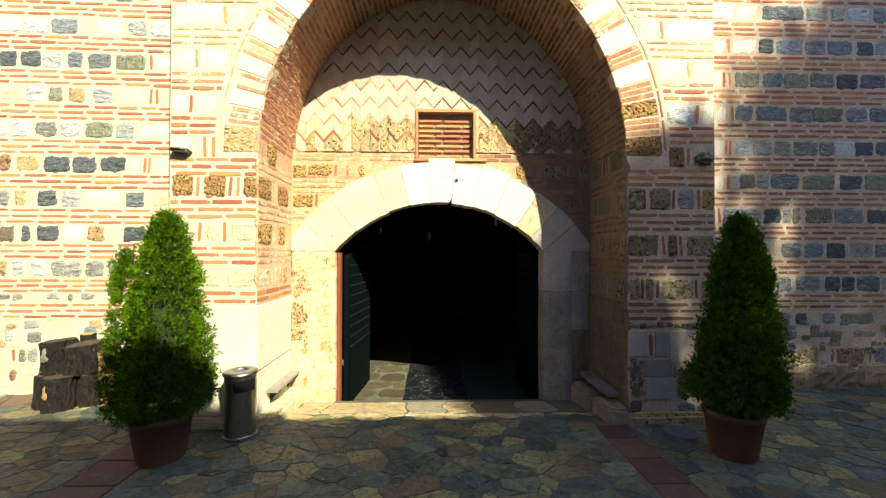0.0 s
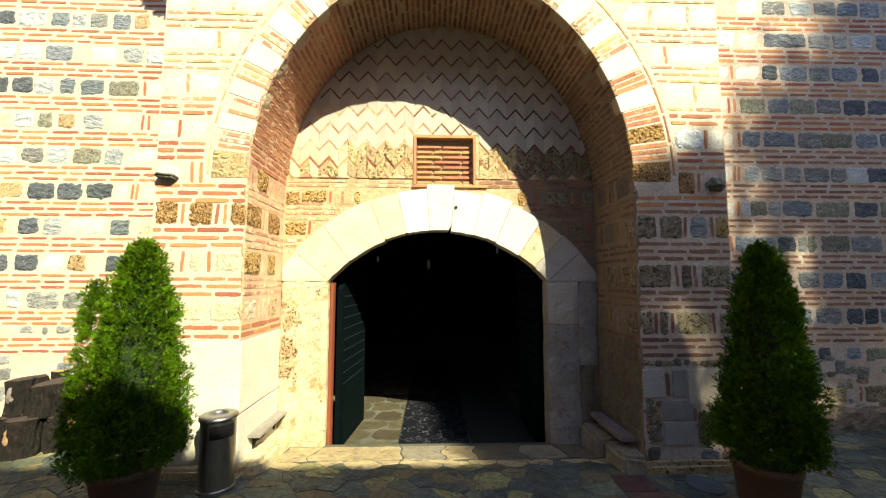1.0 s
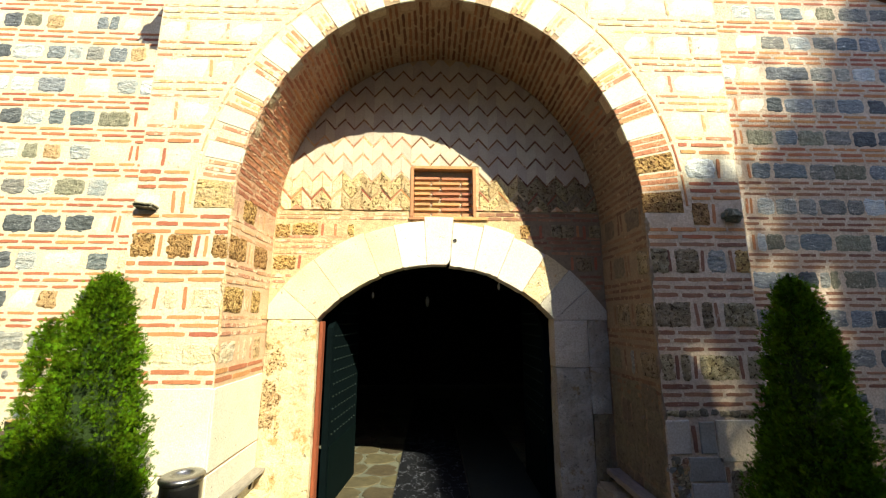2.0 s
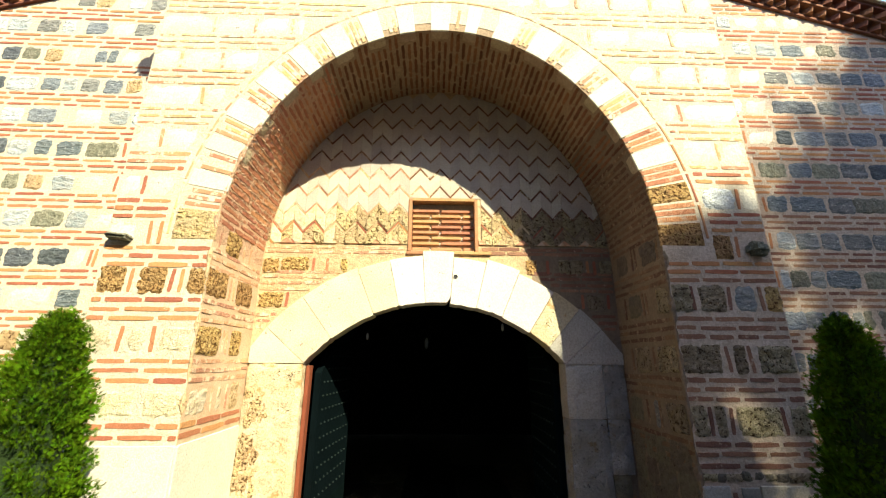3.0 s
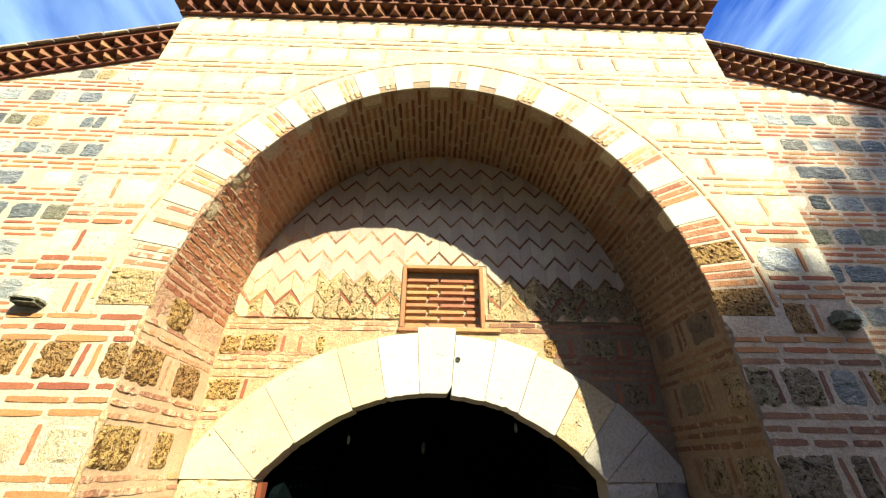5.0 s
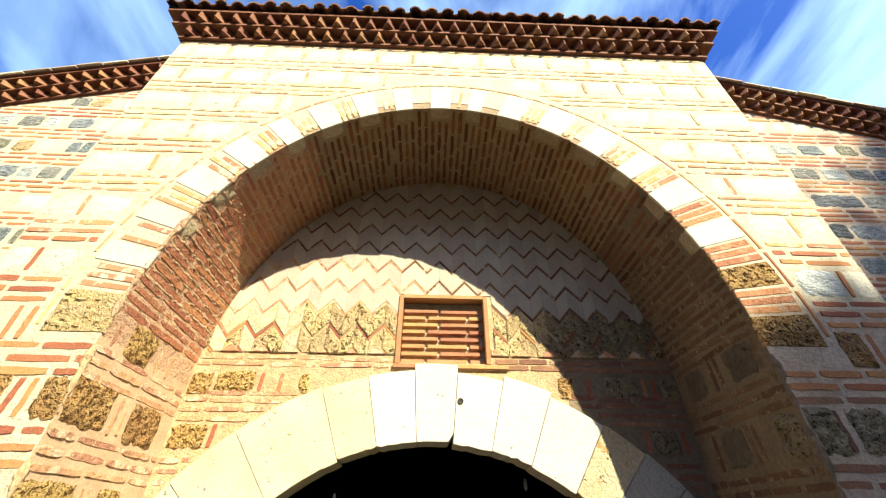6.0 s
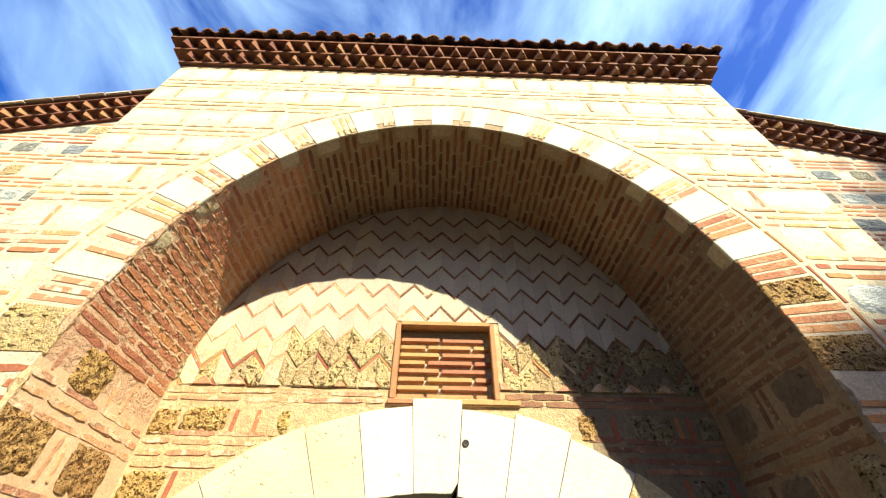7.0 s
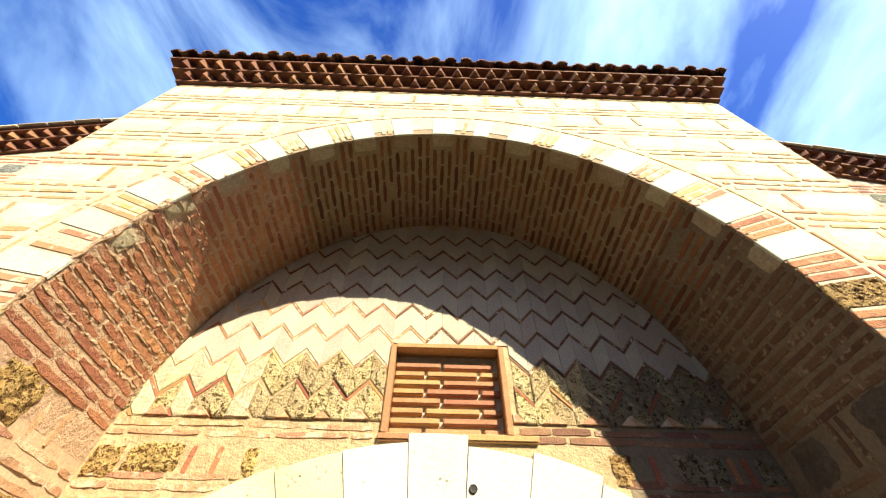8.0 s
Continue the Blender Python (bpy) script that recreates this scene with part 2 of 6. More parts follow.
M_THRESH = mat("worn_threshold", (0.60, 0.49, 0.25), (0.42, 0.34, 0.18), hue=0.004, rough=0.7, scale=7, bump=1.0, grain=26, rnd=0.15, smear=(0.17, 0.155, 0.115), smear_at=0.53, smear_soft=0.14, smear_scale=1.5, dist=0.010)
M_GREYTHRESH = mat("grey_worn_threshold", (0.40, 0.36, 0.25), (0.30, 0.27, 0.18), hue=0.004, rough=0.7, scale=8, bump=1.0, grain=26, rnd=0.15, smear=(0.17, 0.155, 0.115), smear_at=0.53, smear_soft=0.14, smear_scale=1.5, dist=0.010)
# worn stone, darkened to hold the shade on the right of the threshold
M_DARKTHRESH = mat("shaded_worn_threshold", (0.24, 0.205, 0.12), (0.17, 0.155, 0.105), hue=0.004, rough=0.7, scale=8, bump=1.0, grain=26, rnd=0.2, smear=(0.11, 0.105, 0.08), smear_at=0.53, smear_soft=0.14, smear_scale=1.5, dist=0.010)
M_JOINT = mat("paving_joint", (0.085, 0.092, 0.070), (0.135, 0.136, 0.098), scale=3, bump=0.7, grain=50, rnd=0.0)
M_TERRA = mat("terracotta_paver", (0.145, 0.075, 0.052), (0.095, 0.056, 0.042), rough=0.75, scale=7, bump=0.6, grain=40, rnd=0.25, smear=(0.11, 0.095, 0.075), smear_at=0.58, smear_scale=1.6)
M_POT = mat("terracotta_pot", (0.135, 0.068, 0.046), (0.095, 0.050, 0.035), rough=0.75, scale=4, bump=0.2, rnd=0.1)
M_SOIL = mat("soil", (0.03, 0.022, 0.015), (0.06, 0.045, 0.03), scale=20, bump=1.0)
M_LEAF = mat("thuja_green", (0.026, 0.070, 0.004), (0.104, 0.190, 0.003), rough=0.8, scale=11, bump=0.0, grain=30, rnd=0.6, hue=0.015, spec=0.05)
M_TWIG = mat("inner_twig", (0.012, 0.030, 0.004), (0.022, 0.046, 0.006), rough=0.9, scale=20, bump=1.0, rnd=0.0)
M_TREELEAF = mat("tree_leaf", (0.05, 0.10, 0.02), (0.09, 0.14, 0.03), rough=0.6, scale=3, bump=0.0, rnd=0.3)
M_BARK = mat("bark", (0.004, 0.0035, 0.003), (0.030, 0.022, 0.016), scale=34, bump=1.0, grain=70, stretch=(1, 1, 0.30), dist=0.02, smear=(0.12, 0.092, 0.066), smear_at=0.61, smear_scale=1.4)
M_CUTWOOD = mat("cut_wood", (0.38, 0.23, 0.11), (0.24, 0.13, 0.06), scale=14, bump=0.4, stretch=(1, 1, 0.3))
M_OLDCUT = mat("greyed_cut_wood", (0.07, 0.05, 0.036), (0.035, 0.026, 0.02), scale=18, bump=0.4)
M_PLANK = mat("grey_plank", (0.30, 0.27, 0.23), (0.20, 0.18, 0.15), scale=12, bump=0.4, stretch=(1, 0.2, 1))
M_STEEL = mat("brushed_steel", (0.40, 0.40, 0.38), (0.31, 0.31, 0.30), rough=0.33, scale=3, bump=0.02, metal=1.0, rnd=0.0, hue=0, stretch=(1, 1, 0.2))
M_BLACK = mat("black_iron", (0.015, 0.015, 0.016), (0.03, 0.028, 0.026), rough=0.6, bump=0.3, rnd=0.1)
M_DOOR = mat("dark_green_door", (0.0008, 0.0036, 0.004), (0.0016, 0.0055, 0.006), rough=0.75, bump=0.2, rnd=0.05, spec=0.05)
M_STUD = mat("door_stud", (0.035, 0.055, 0.05), (0.025, 0.04, 0.038), rough=0.4, metal=0.6, rnd=0.1)
M_FRAME = mat("reddish_timber", (0.30, 0.10, 0.035), (0.22, 0.07, 0.03), rough=0.6, scale=10, bump=0.3, stretch=(1, 1, 0.1))
M_CARPET = mat("dark_runner", (0.006, 0.007, 0.012), (0.012, 0.014, 0.022), scale=2.2, bump=0.5, rnd=0.0, smear=(0.22, 0.24, 0.29), wires=True)
# near-black colour stands in for the deep shade inside the church
M_INNER = mat("shade_black_plaster", (0.012, 0.010, 0.009), (0.02, 0.016, 0.013), scale=2, bump=0.3, rnd=0.0)
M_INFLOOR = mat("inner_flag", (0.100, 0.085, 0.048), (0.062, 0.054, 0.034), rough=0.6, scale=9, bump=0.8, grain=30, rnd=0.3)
M_DENT = mat("dentil_brick", (0.29, 0.122, 0.06), (0.18, 0.076, 0.041), scale=9, bump=0.4, rnd=0.35)
M_TILE = mat("roof_tile", (0.22, 0.09, 0.055), (0.12, 0.06, 0.045), scale=8, bump=0.5, rnd=0.5)
M_FLAGTAN = mat("tan_flagstone", (0.33, 0.275, 0.115), (0.165, 0.160, 0.085), rough=0.6, scale=20, bump=1.0, grain=22, rnd=0.35, hue=0.03, smear=(0.085, 0.088, 0.070), smear_at=0.54, smear_scale=1.3, dist=0.010)
M_CREAMTILE = mat("pale_verge_tile", (0.60, 0.50, 0.36), (0.45, 0.36, 0.24), scale=8, bump=0.5, rnd=0.3)
M_GLASS = bpy.data.materials.new("lamp_glass")
M_GLASS.use_nodes = True
gb = M_GLASS.node_tree.nodes["Principled BSDF"]
gb.inputs["Transmission Weight"].default_value, gb.inputs["Roughness"].default_value = 0.25, 0.12
gb.inputs["Base Color"].default_value = (0.9, 0.92, 0.92, 1)
# ochre picked so the unseen building throws warm fill onto the portal
M_RENDER = mat("ochre_render", (0.68, 0.55, 0.34), (0.60, 0.47, 0.28), scale=1.5, bump=0.3, rnd=0.0)
# dark render of the added side walls, keeps their bounce low
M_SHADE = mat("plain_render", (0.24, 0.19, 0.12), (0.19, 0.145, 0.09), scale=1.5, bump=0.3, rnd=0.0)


# ---- mesh helpers ----
def to_mesh(name, verts, faces, material):
    me = bpy.data.meshes.new(name)
    me.from_pydata(verts, [], faces)
    me.materials.append(material)
    me.validate()
    return me


def part(name, geo, material, parent=None, label="", m=None, smooth=False):
    """geo: a bmesh, or (verts, faces). One mesh object, under parent if given."""
    if isinstance(geo, tuple):
        me = to_mesh(name, geo[0], geo[1], material)
    else:
        me = bpy.data.meshes.new(name)
        bmesh.ops.recalc_face_normals(geo, faces=geo.faces)
        geo.to_mesh(me)
        geo.free()
        me.materials.append(material)
    if smooth:
        for p in me.polygons:
            p.use_smooth = True
    ob = new(name, me)
    if m is not None:
        ob.matrix_basis = m
    if parent is not None:
        ob.parent = parent
    if label:
        tagged(ob, label)
    return ob


def box(bm, x0, x1, y0, y1, z0, z1, bevel=0.0):
    r = bmesh.ops.create_cube(bm, size=1.0)
    bmesh.ops.transform(bm, matrix=Matrix.Translation(((x0 + x1) / 2, (y0 + y1) / 2, (z0 + z1) / 2)) @ Matrix.Diagonal((x1 - x0, y1 - y0, z1 - z0, 1)), verts=r["verts"])
    if bevel:
        ed = {e for v in r["verts"] for e in v.link_edges}
        bmesh.ops.bevel(bm, geom=list(ed), offset=bevel, segments=2, affect="EDGES")


def lathe(bm, prof, seg=32, cx=0, cy=0):
    rings = []
    for r, z in prof:
        rings.append([bm.verts.new((cx + r * math.cos(2 * math.pi * i / seg), cy + r * math.sin(2 * math.pi * i / seg), z)) for i in range(seg)])
    for a, c in zip(rings, rings[1:]):
        for i in range(seg):
            bm.faces.new((a[i], a[(i + 1) % seg], c[(i + 1) % seg], c[i]))
    bm.faces.new(rings[0][::-1])
    bm.faces.new(rings[-1])


def prism(poly, proud=0.005, bevel=0.006, sink=0.01, dome=0.0):
    """A piece seen from -y: outline in (x, z), front at y = -proud, edge rounded, foot at y = +sink."""
    n = len(poly)
    cx, cz = sum(p[0] for p in poly) / n, sum(p[1] for p in poly) / n
    verts, faces = [], []
    for x, z in poly:
        verts.append((x, sink, z))
    for x, z in poly:
        verts.append((x, -proud + bevel * 0.7, z))
    for x, z in poly:
        d = math.hypot(x - cx, z - cz) or 1
        k = max(0.3, 1 - bevel / d)
        verts.append((cx + (x - cx) * k, -proud, cz + (z - cz) * k))
    for a in (0, n):
        for i in range(n):
            j = (i + 1) % n
            faces.append((a + i, a + j, a + n + j, a + n + i))
    if dome:
        verts.append((cx, -proud - dome, cz))
        for i in range(n):
            faces.append((2 * n + i, 2 * n + (i + 1) % n, 3 * n))
    else:
        faces.append(tuple(range(2 * n, 3 * n)))
    return verts, faces


def ragged(w, h, rng, wob=0.06, cut=0.12):
    """An uneven block outline, counter-clockwise, centred."""
    pts, a, c = [], w / 2, h / 2
    k = cut * min(w, h) * 2
    for sx, sz, first in ((1, -1, 0), (1, 1, 1), (-1, 1, 0), (-1, -1, 1)):
        p1, p2 = (sx * a, sz * (c - k * rng.uniform(0.4, 1))), (sx * (a - k * rng.uniform(0.4, 1)), sz * c)
        pts += [p1, p2] if first else [p2, p1]
        q = min(w, h) * wob
        if first:
            pts.append((rng.uniform(-0.3, 0.3) * a, sz * c + rng.uniform(-q, q * 0.3) * sz)) if sz == 1 else pts.append((rng.uniform(-0.3, 0.3) * a, sz * c + rng.uniform(-q, q) * 0.7))
        else:
            pts.append((sx * a + rng.uniform(-q, q * 0.3) * sx, rng.uniform(-0.3, 0.3) * c))
    q = min(w, h) * wob
    return [(x + rng.uniform(-q, q) * 0.5, z + rng.uniform(-q, q) * 0.5) for x, z in pts]


class Pieces:
    """Collects alike pieces of one parent: the ones by 'heart' become parts, the rest one joined part."""

    def __init__(self, name, parent, heart, limit=300, rest_label=""):
        self.name, self.parent, self.heart, self.limit, self.items, self.rest_label = name, parent, Vector(heart), limit, [], rest_label

    def add(self, geo, m, material, shared=None):
        self.items.append((geo, m, material, shared))

    def done(self):
        self.items.sort(key=lambda it: (it[1].translation - self.heart).length)
        for geo, m, material, shared in self.items[:self.limit]:
            me = shared if shared else to_mesh(self.name, geo[0], geo[1], material)
            ob = new(self.name, me)
            ob.parent = self.parent
            ob.matrix_basis = m
        rest = {}
        for it in self.items[self.limit:]:
            rest.setdefault(it[2].name, []).append(it)
        for key, its in rest.items():
            verts, faces = [], []
            for geo, m, material, shared in its:
                k = len(verts)
                verts += [tuple(m @ Vector(v)) for v in geo[0]]
                faces += [tuple(i + k for i in f) for f in geo[1]]
            ob = part(self.name + "s", (verts, faces), its[0][2], self.parent)
            tagged(ob, self.rest_label or "weathered pieces set in mortar", kind="stuff")


BRICKS = {}


def brick_shape(material, k):
    """One of ten unit bricks, shared by all walls."""
    if (material.name, k) not in BRICKS:
        rng = random.Random(k * 7 + 1)
        ups, outs = [], []
        wear = 1.5 if material in (M_BRICKV, M_JAMBBRICK, M_WASHBRICK) else 1.0
        for q in range(7):
            x = -0.5 + q / 6 + (rng.uniform(-0.05, 0.05) if 0 < q < 6 else 0.0)
            ups.append((x * 0.99, 0.5 - rng.uniform(0.0, 0.11) * wear - (0.10 * wear if q in (0, 6) else 0)))
            outs.append((x * 0.99, -0.5 + rng.uniform(0.0, 0.11) * wear + (0.10 * wear if q in (0, 6) else 0)))
        poly = outs + ups[::-1]
        n = len(poly)
        pr = rng.uniform(0.002, 0.006)
        verts = [(x, 0.008, z) for x, z in poly] + [(x * (0.994 if wear == 1.0 else 0.97), -pr * rng.uniform(0.5, 1.2) * wear ** 0.6, z * (0.93 if wear == 1.0 else 0.82)) for x, z in poly]
        faces = [(i, (i + 1) % n, n + (i + 1) % n, n + i) for i in range(n)] + [(n + q, n + q + 1, 2 * n - 2 - q, 2 * n - 1 - q) for q in range(6)]
        BRICKS[material.name, k] = ((verts, faces), to_mesh("brick", verts, faces, material))
    return BRICKS[material.name, k]


def lay_brick(pieces, base, u0, u1, v0, v1, rng, material, tilt=0.0):
    """base: the pose of a wall face, local x along it, z up, -y towards the viewer."""
    geo, me = brick_shape(material, rng.randrange(10))
    m = base @ Matrix.Translation(((u0 + u1) / 2, 0, (v0 + v1) / 2)) @ pose(0, 0, 0, 0, tilt, 0) @ Matrix.Diagonal((u1 - u0, 1, v1 - v0, 1))
    pieces.add(geo, m, material, me)


def brick_row(pieces, base, u0, u1, zc, rng, material, h=0.036, length=0.27, gap=0.022, lean=None):
    u = u0 - rng.uniform(0, 0.2)
    while u < u1:
        w = length * (rng.uniform(0.88, 1.10) if rng.random() < 0.8 else rng.uniform(0.5, 0.8))
        a, c = max(u, u0 + 0.005), min(u + w, u1 - 0.005)
        if c - a > 0.035:
            hh = h * rng.uniform(0.8, 1.12)
            z = zc + rng.uniform(-0.004, 0.004) + (lean((a + c) / 2) if lean else 0.0)
            lay_brick(pieces, base, a, c, z - hh / 2, z + hh / 2, rng, material, rng.uniform(-0.5, 0.5))
        u += w + gap * rng.uniform(0.7, 1.5)


def rough_stone(w, h, rng, cell=0.05, jag=0.05, relief=0.008, proud=0.004, trim=0.10, pit=0.0, sink=0.012, dip=0.0):
    """A hewn stone: uneven outline, broken face, hollows where pit > 0, rim buried in mortar where dip > 0. Centred, seen from -y."""
    nx, nz = max(3, round(w / cell)), max(3, round(h / cell))
    off = Vector((rng.uniform(0, 90), rng.uniform(0, 90), rng.uniform(0, 90)))
    c = [rng.uniform(0.4, 1.5) * trim for q in range(4)]
    verts, faces = [], []
    for j in range(nz + 1):
        for i in range(nx + 1):
            u, v = 2 * i / nx - 1, 2 * j / nz - 1
            k = c[(u > 0) + 2 * (v > 0)]
            rim = i in (0, nx) or j in (0, nz)
            x, z = u * (1 - k * h / w * abs(v) ** 4) * w / 2, v * (1 - k * abs(u) ** 4) * h / 2
            q = jag * min(w, h)
            if rim:
                x, z = x + rng.uniform(-q, q * 0.6) * (1 if u > 0 else -1), z + rng.uniform(-q, q * 0.6) * (1 if v > 0 else -1)
            else:
                x, z = x + rng.uniform(-1, 1) * cell * 0.22, z + rng.uniform(-1, 1) * cell * 0.22
            p = Vector((x, 0, z)) * 14 + off
            y = -proud - relief * (0.5 + noise.noise(p)) - relief * 0.5 * noise.noise(p * 2.7)
            if pit:
                y += pit * max(0.0, min(1.0, 3.5 * (noise.noise(p * 2.0 + off) - 0.08)))
            if rim:
                y += 0.3 * proud + relief * 0.35 + dip
            verts.append((x, y if dip and (rim or not pit) else min(y, -0.0015), z))
    row = nx + 1
    for j in range(nz):
        for i in range(nx):
            a = j * row + i
            faces.append((a, a + 1, a + row + 1, a + row))
    edge = [i for i in range(row)] + [j * row + nx for j in range(1, nz + 1)] + [nz * row + i for i in range(nx - 1, -1, -1)] + [j * row for j in range(nz - 1, 0, -1)]
    m = len(verts)
    verts += [(verts[i][0] * 1.01, sink, verts[i][2] * 1.01) for i in edge]
    for q in range(len(edge)):
        r = (q + 1) % len(edge)
        faces.append((m + q, m + r, edge[r], edge[q]))
    return verts, faces


def stone(pieces, base, uc, zc, w, h, rng, kind, wob=0.10, cut=0.14):
    if kind == "p":
        geo = rough_stone(w, h, rng, 0.07, 0.03, 0.003, rng.uniform(0.001, 0.004), 0.03, 0.0, 0.012, 0.003)
    elif kind == "q":
        geo = rough_stone(w, h, rng, 0.035, 0.04, 0.006, 0.002, 0.06, 0.004, 0.012, 0.006)
    elif kind in "tkcr":
        geo = rough_stone(w + 0.012, h + 0.012, rng, 0.024, 0.04, 0.008, 0.008, 0.05, 0.009, 0.014, 0.0015)
    elif kind in "ye":
        geo = rough_stone(w + 0.02, h + 0.02, rng, 0.032, 0.05, 0.006, 0.004, 0.09, 0.005, 0.014, 0.006)
    else:
        geo = rough_stone(w + 0.028, h + 0.024, rng, 0.030, 0.045 if cut < 0.2 else 0.09, 0.006, 0.0025, 0.12 if cut < 0.2 else 0.26, 0.0, 0.014, 0.006)
    pieces.add(geo, base @ Matrix.Translation((uc, 0, zc)), STONE[kind])


def stone_row(stones, bricks, base, u0, u1, zc, rng, code, h=0.19, pool="ppbgl", back=False, gap=0.035, uprights=0.0, wmin=0.18, wmax=0.32, upright=None):
    """code: stones in order as letter + width in cm, v for an upright brick; beyond the code, stones of the pool."""
    items = code.split()
    u, i, sgn = (u1, 0, -1) if back else (u0, 0, 1)
    kind = "v"
    while (u - u0 if back else u1 - u) > 0.05:
        if i < len(items):
            it = items[i]
            kind, w = it[0], (int(it[1:]) / 100 if len(it) > 1 else 0.035)
        elif uprights and kind != "v" and rng.random() < uprights:
            kind, w = "v", 0.035
        else:
            kind, w = rng.choice(pool), rng.uniform(wmin, wmax)
        i += 1
        room = (u - u0) if back else (u1 - u)
        w = min(w, room - 0.01)
        if w < 0.03:
            break
        c = u + sgn * (w / 2 + gap * 0.4)
        if kind == "v":
            geo, me = brick_shape(upright or M_BRICK, rng.randrange(10))
            bricks.add(geo, base @ Matrix.Translation((c, 0, zc)) @ pose(0, 0, 0, 0, 90 + rng.uniform(-3, 3), 0) @ Matrix.Diagonal((h * 0.95, 1, 0.034, 1)), upright or M_BRICK, me)
        elif kind != "_":
            hh = h * rng.uniform(0.82, 1.0) if kind != "p" else h
            stone(stones, base, c, zc + rng.uniform(-0.012, 0.012), w, hh, rng, kind)
        u += sgn * (w + gap * rng.uniform(0.6, 1.3))


def set_row(stones, bricks, base, u0, u1, zc, rng, code, h=0.185, fill="", pool="", out=0, upright=None, lean=None):
    """code: letter, left edge and width in cm for a stone, or v and the middle in cm for an upright brick. fill: a kind that closes
    the gaps; pool: kinds that carry the row on past the code towards the side out; lean: height to add at a place along the wall."""
    lean = lean or (lambda u: 0.0)
    taken = []
    for it in code.split():
        if it[0] == "v":
            c = int(it[1:]) / 100
            geo, me = brick_shape(upright or M_BRICK, rng.randrange(10))
            if u0 < c < u1:
                bricks.add(geo, base @ Matrix.Translation((c, 0, zc + lean(c))) @ pose(0, 0, 0, 0, 90 + rng.uniform(-5, 5), 0) @ Matrix.Diagonal((h * rng.uniform(0.88, 1.0), 1, 0.034, 1)), upright or M_BRICK, me)
                taken.append((c - 0.025, c + 0.025))
            continue
        a, w = it[1:].split("~")
        a, w = int(a) / 100, int(w) / 100
        a, z = max(a, u0), min(a + w, u1)
        if z - a > 0.03:
            stone(stones, base, (a + z) / 2, zc + lean((a + z) / 2) + rng.uniform(-0.006, 0.006), z - a, h * rng.uniform(0.92, 1.02), rng, it[0])
            taken.append((a - 0.008, z + 0.008))
    taken.sort()
    if fill:
        edges = [u0] + [e for t in taken for e in t] + [u1]
        for a, z in zip(edges[::2], edges[1::2]):
            n = max(1, round((z - a) / 0.36))
            for q in range(n):
                w = (z - a) / n
                if w > 0.06:
                    stone(stones, base, a + (q + 0.5) * w, zc + lean(a + (q + 0.5) * w), w - 0.012, h * 0.98, rng, fill)
    if pool and taken:
        u = taken[0][0] if out < 0 else taken[-1][1]
        while (u - u0 if out < 0 else u1 - u) > 0.1:
            w = min(rng.uniform(0.18, 0.32), u - u0 if out < 0 else u1 - u)
            c = u + out * (w / 2 + 0.01)
            stone(stones, base, c, zc + lean(c), w * 0.92, h * rng.uniform(0.85, 1.0), rng, rng.choice(pool))
            u += out * (w + 0.03)


def column_wall(xs, lo, hi, y0, y1, bm=None):
    """A wall of columns: below lo(x) it is open, above hi(x) it ends. xs come in spans (x0, x1)."""
    verts, faces = [], []
    for a, c in xs:
        k = len(verts)
        for x, s in ((a, 1e-5), (c, -1e-5)):
            for z in (lo(x + s), hi(x + s)):
                verts += [(x, y0, z), (x, y1, z)]
        # order per x: lo-front, lo-back, hi-front, hi-back
        faces += [(k, k + 4, k + 6, k + 2), (k + 5, k + 1, k + 3, k + 7), (k, k + 1, k + 5, k + 4), (k + 2, k + 6, k + 7, k + 3)]
        faces += [(k, k + 2, k + 3, k + 1), (k + 4, k + 5, k + 7, k + 6)]
    bm = bm or bmesh.new()
    vs = [bm.verts.new(v) for v in verts]
    for f in faces:
        try:
            bm.faces.new([vs[i] for i in f])
        except ValueError:
            pass
    bmesh.ops.remove_doubles(bm, verts=bm.verts, dist=1e-4)
    return bm


def spans(points):
    return list(zip(points, points[1:]))


def clip(poly, a, b, c):
    """The part of a polygon where a*x + b*z <= c."""
    out = []
    for (x0, z0), (x1, z1) in zip(poly, poly[1:] + poly[:1]):
        d0, d1 = a * x0 + b * z0 - c, a * x1 + b * z1 - c
        if d0 <= 0:
            out.append((x0, z0))
        if (d0 < 0 < d1) or (d1 < 0 < d0):
            t = d0 / (d0 - d1)
            out.append((x0 + t * (x1 - x0), z0 + t * (z1 - z0)))
    return out


def area(poly):
    return abs(sum(p[0] * q[1] - q[0] * p[1] for p, q in zip(poly, poly[1:] + poly[:1]))) / 2


# ---- plan ----
FRONT, REAR = 3.68, 4.56                 # the portal's face; the church wall and the tympanum
PX0, PX1, PTOP = -2.41, 2.79, 5.61       # the portal block
JX0, JX1 = -1.60, 1.92                   # the jambs of the niche
ACX, AZC, AA, AB = 0.16, 2.55, 1.76, 2.09    # the great arch
ECX, EA, EB = 0.175, 2.11, 2.41          # its outer edge
DCX, DZC, DR, DRO = 0.135, 0.602, 1.598, 2.10    # the door's arch
DX0, DX1, DZ, SPR = -1.08, 1.35, -0.26, 1.64
COURSE0, COURSE = 1.03, 0.40             # stone courses


def arch_z(x, cx=ACX, a=AA, b=AB):
    k = 1 - ((x - cx) / a) ** 2
    return AZC + b * math.sqrt(k) if k > 0 else AZC


def arch_x(z, cx, a, b):
    k = 1 - ((z - AZC) / b) ** 2
    return a * math.sqrt(k) if 0 < k <= 1 else (a if k > 1 or z <= AZC else 0.0)


def rake_z(x):
    return 6.22 - 0.315 * (abs(x - 0.19) - 3.5)


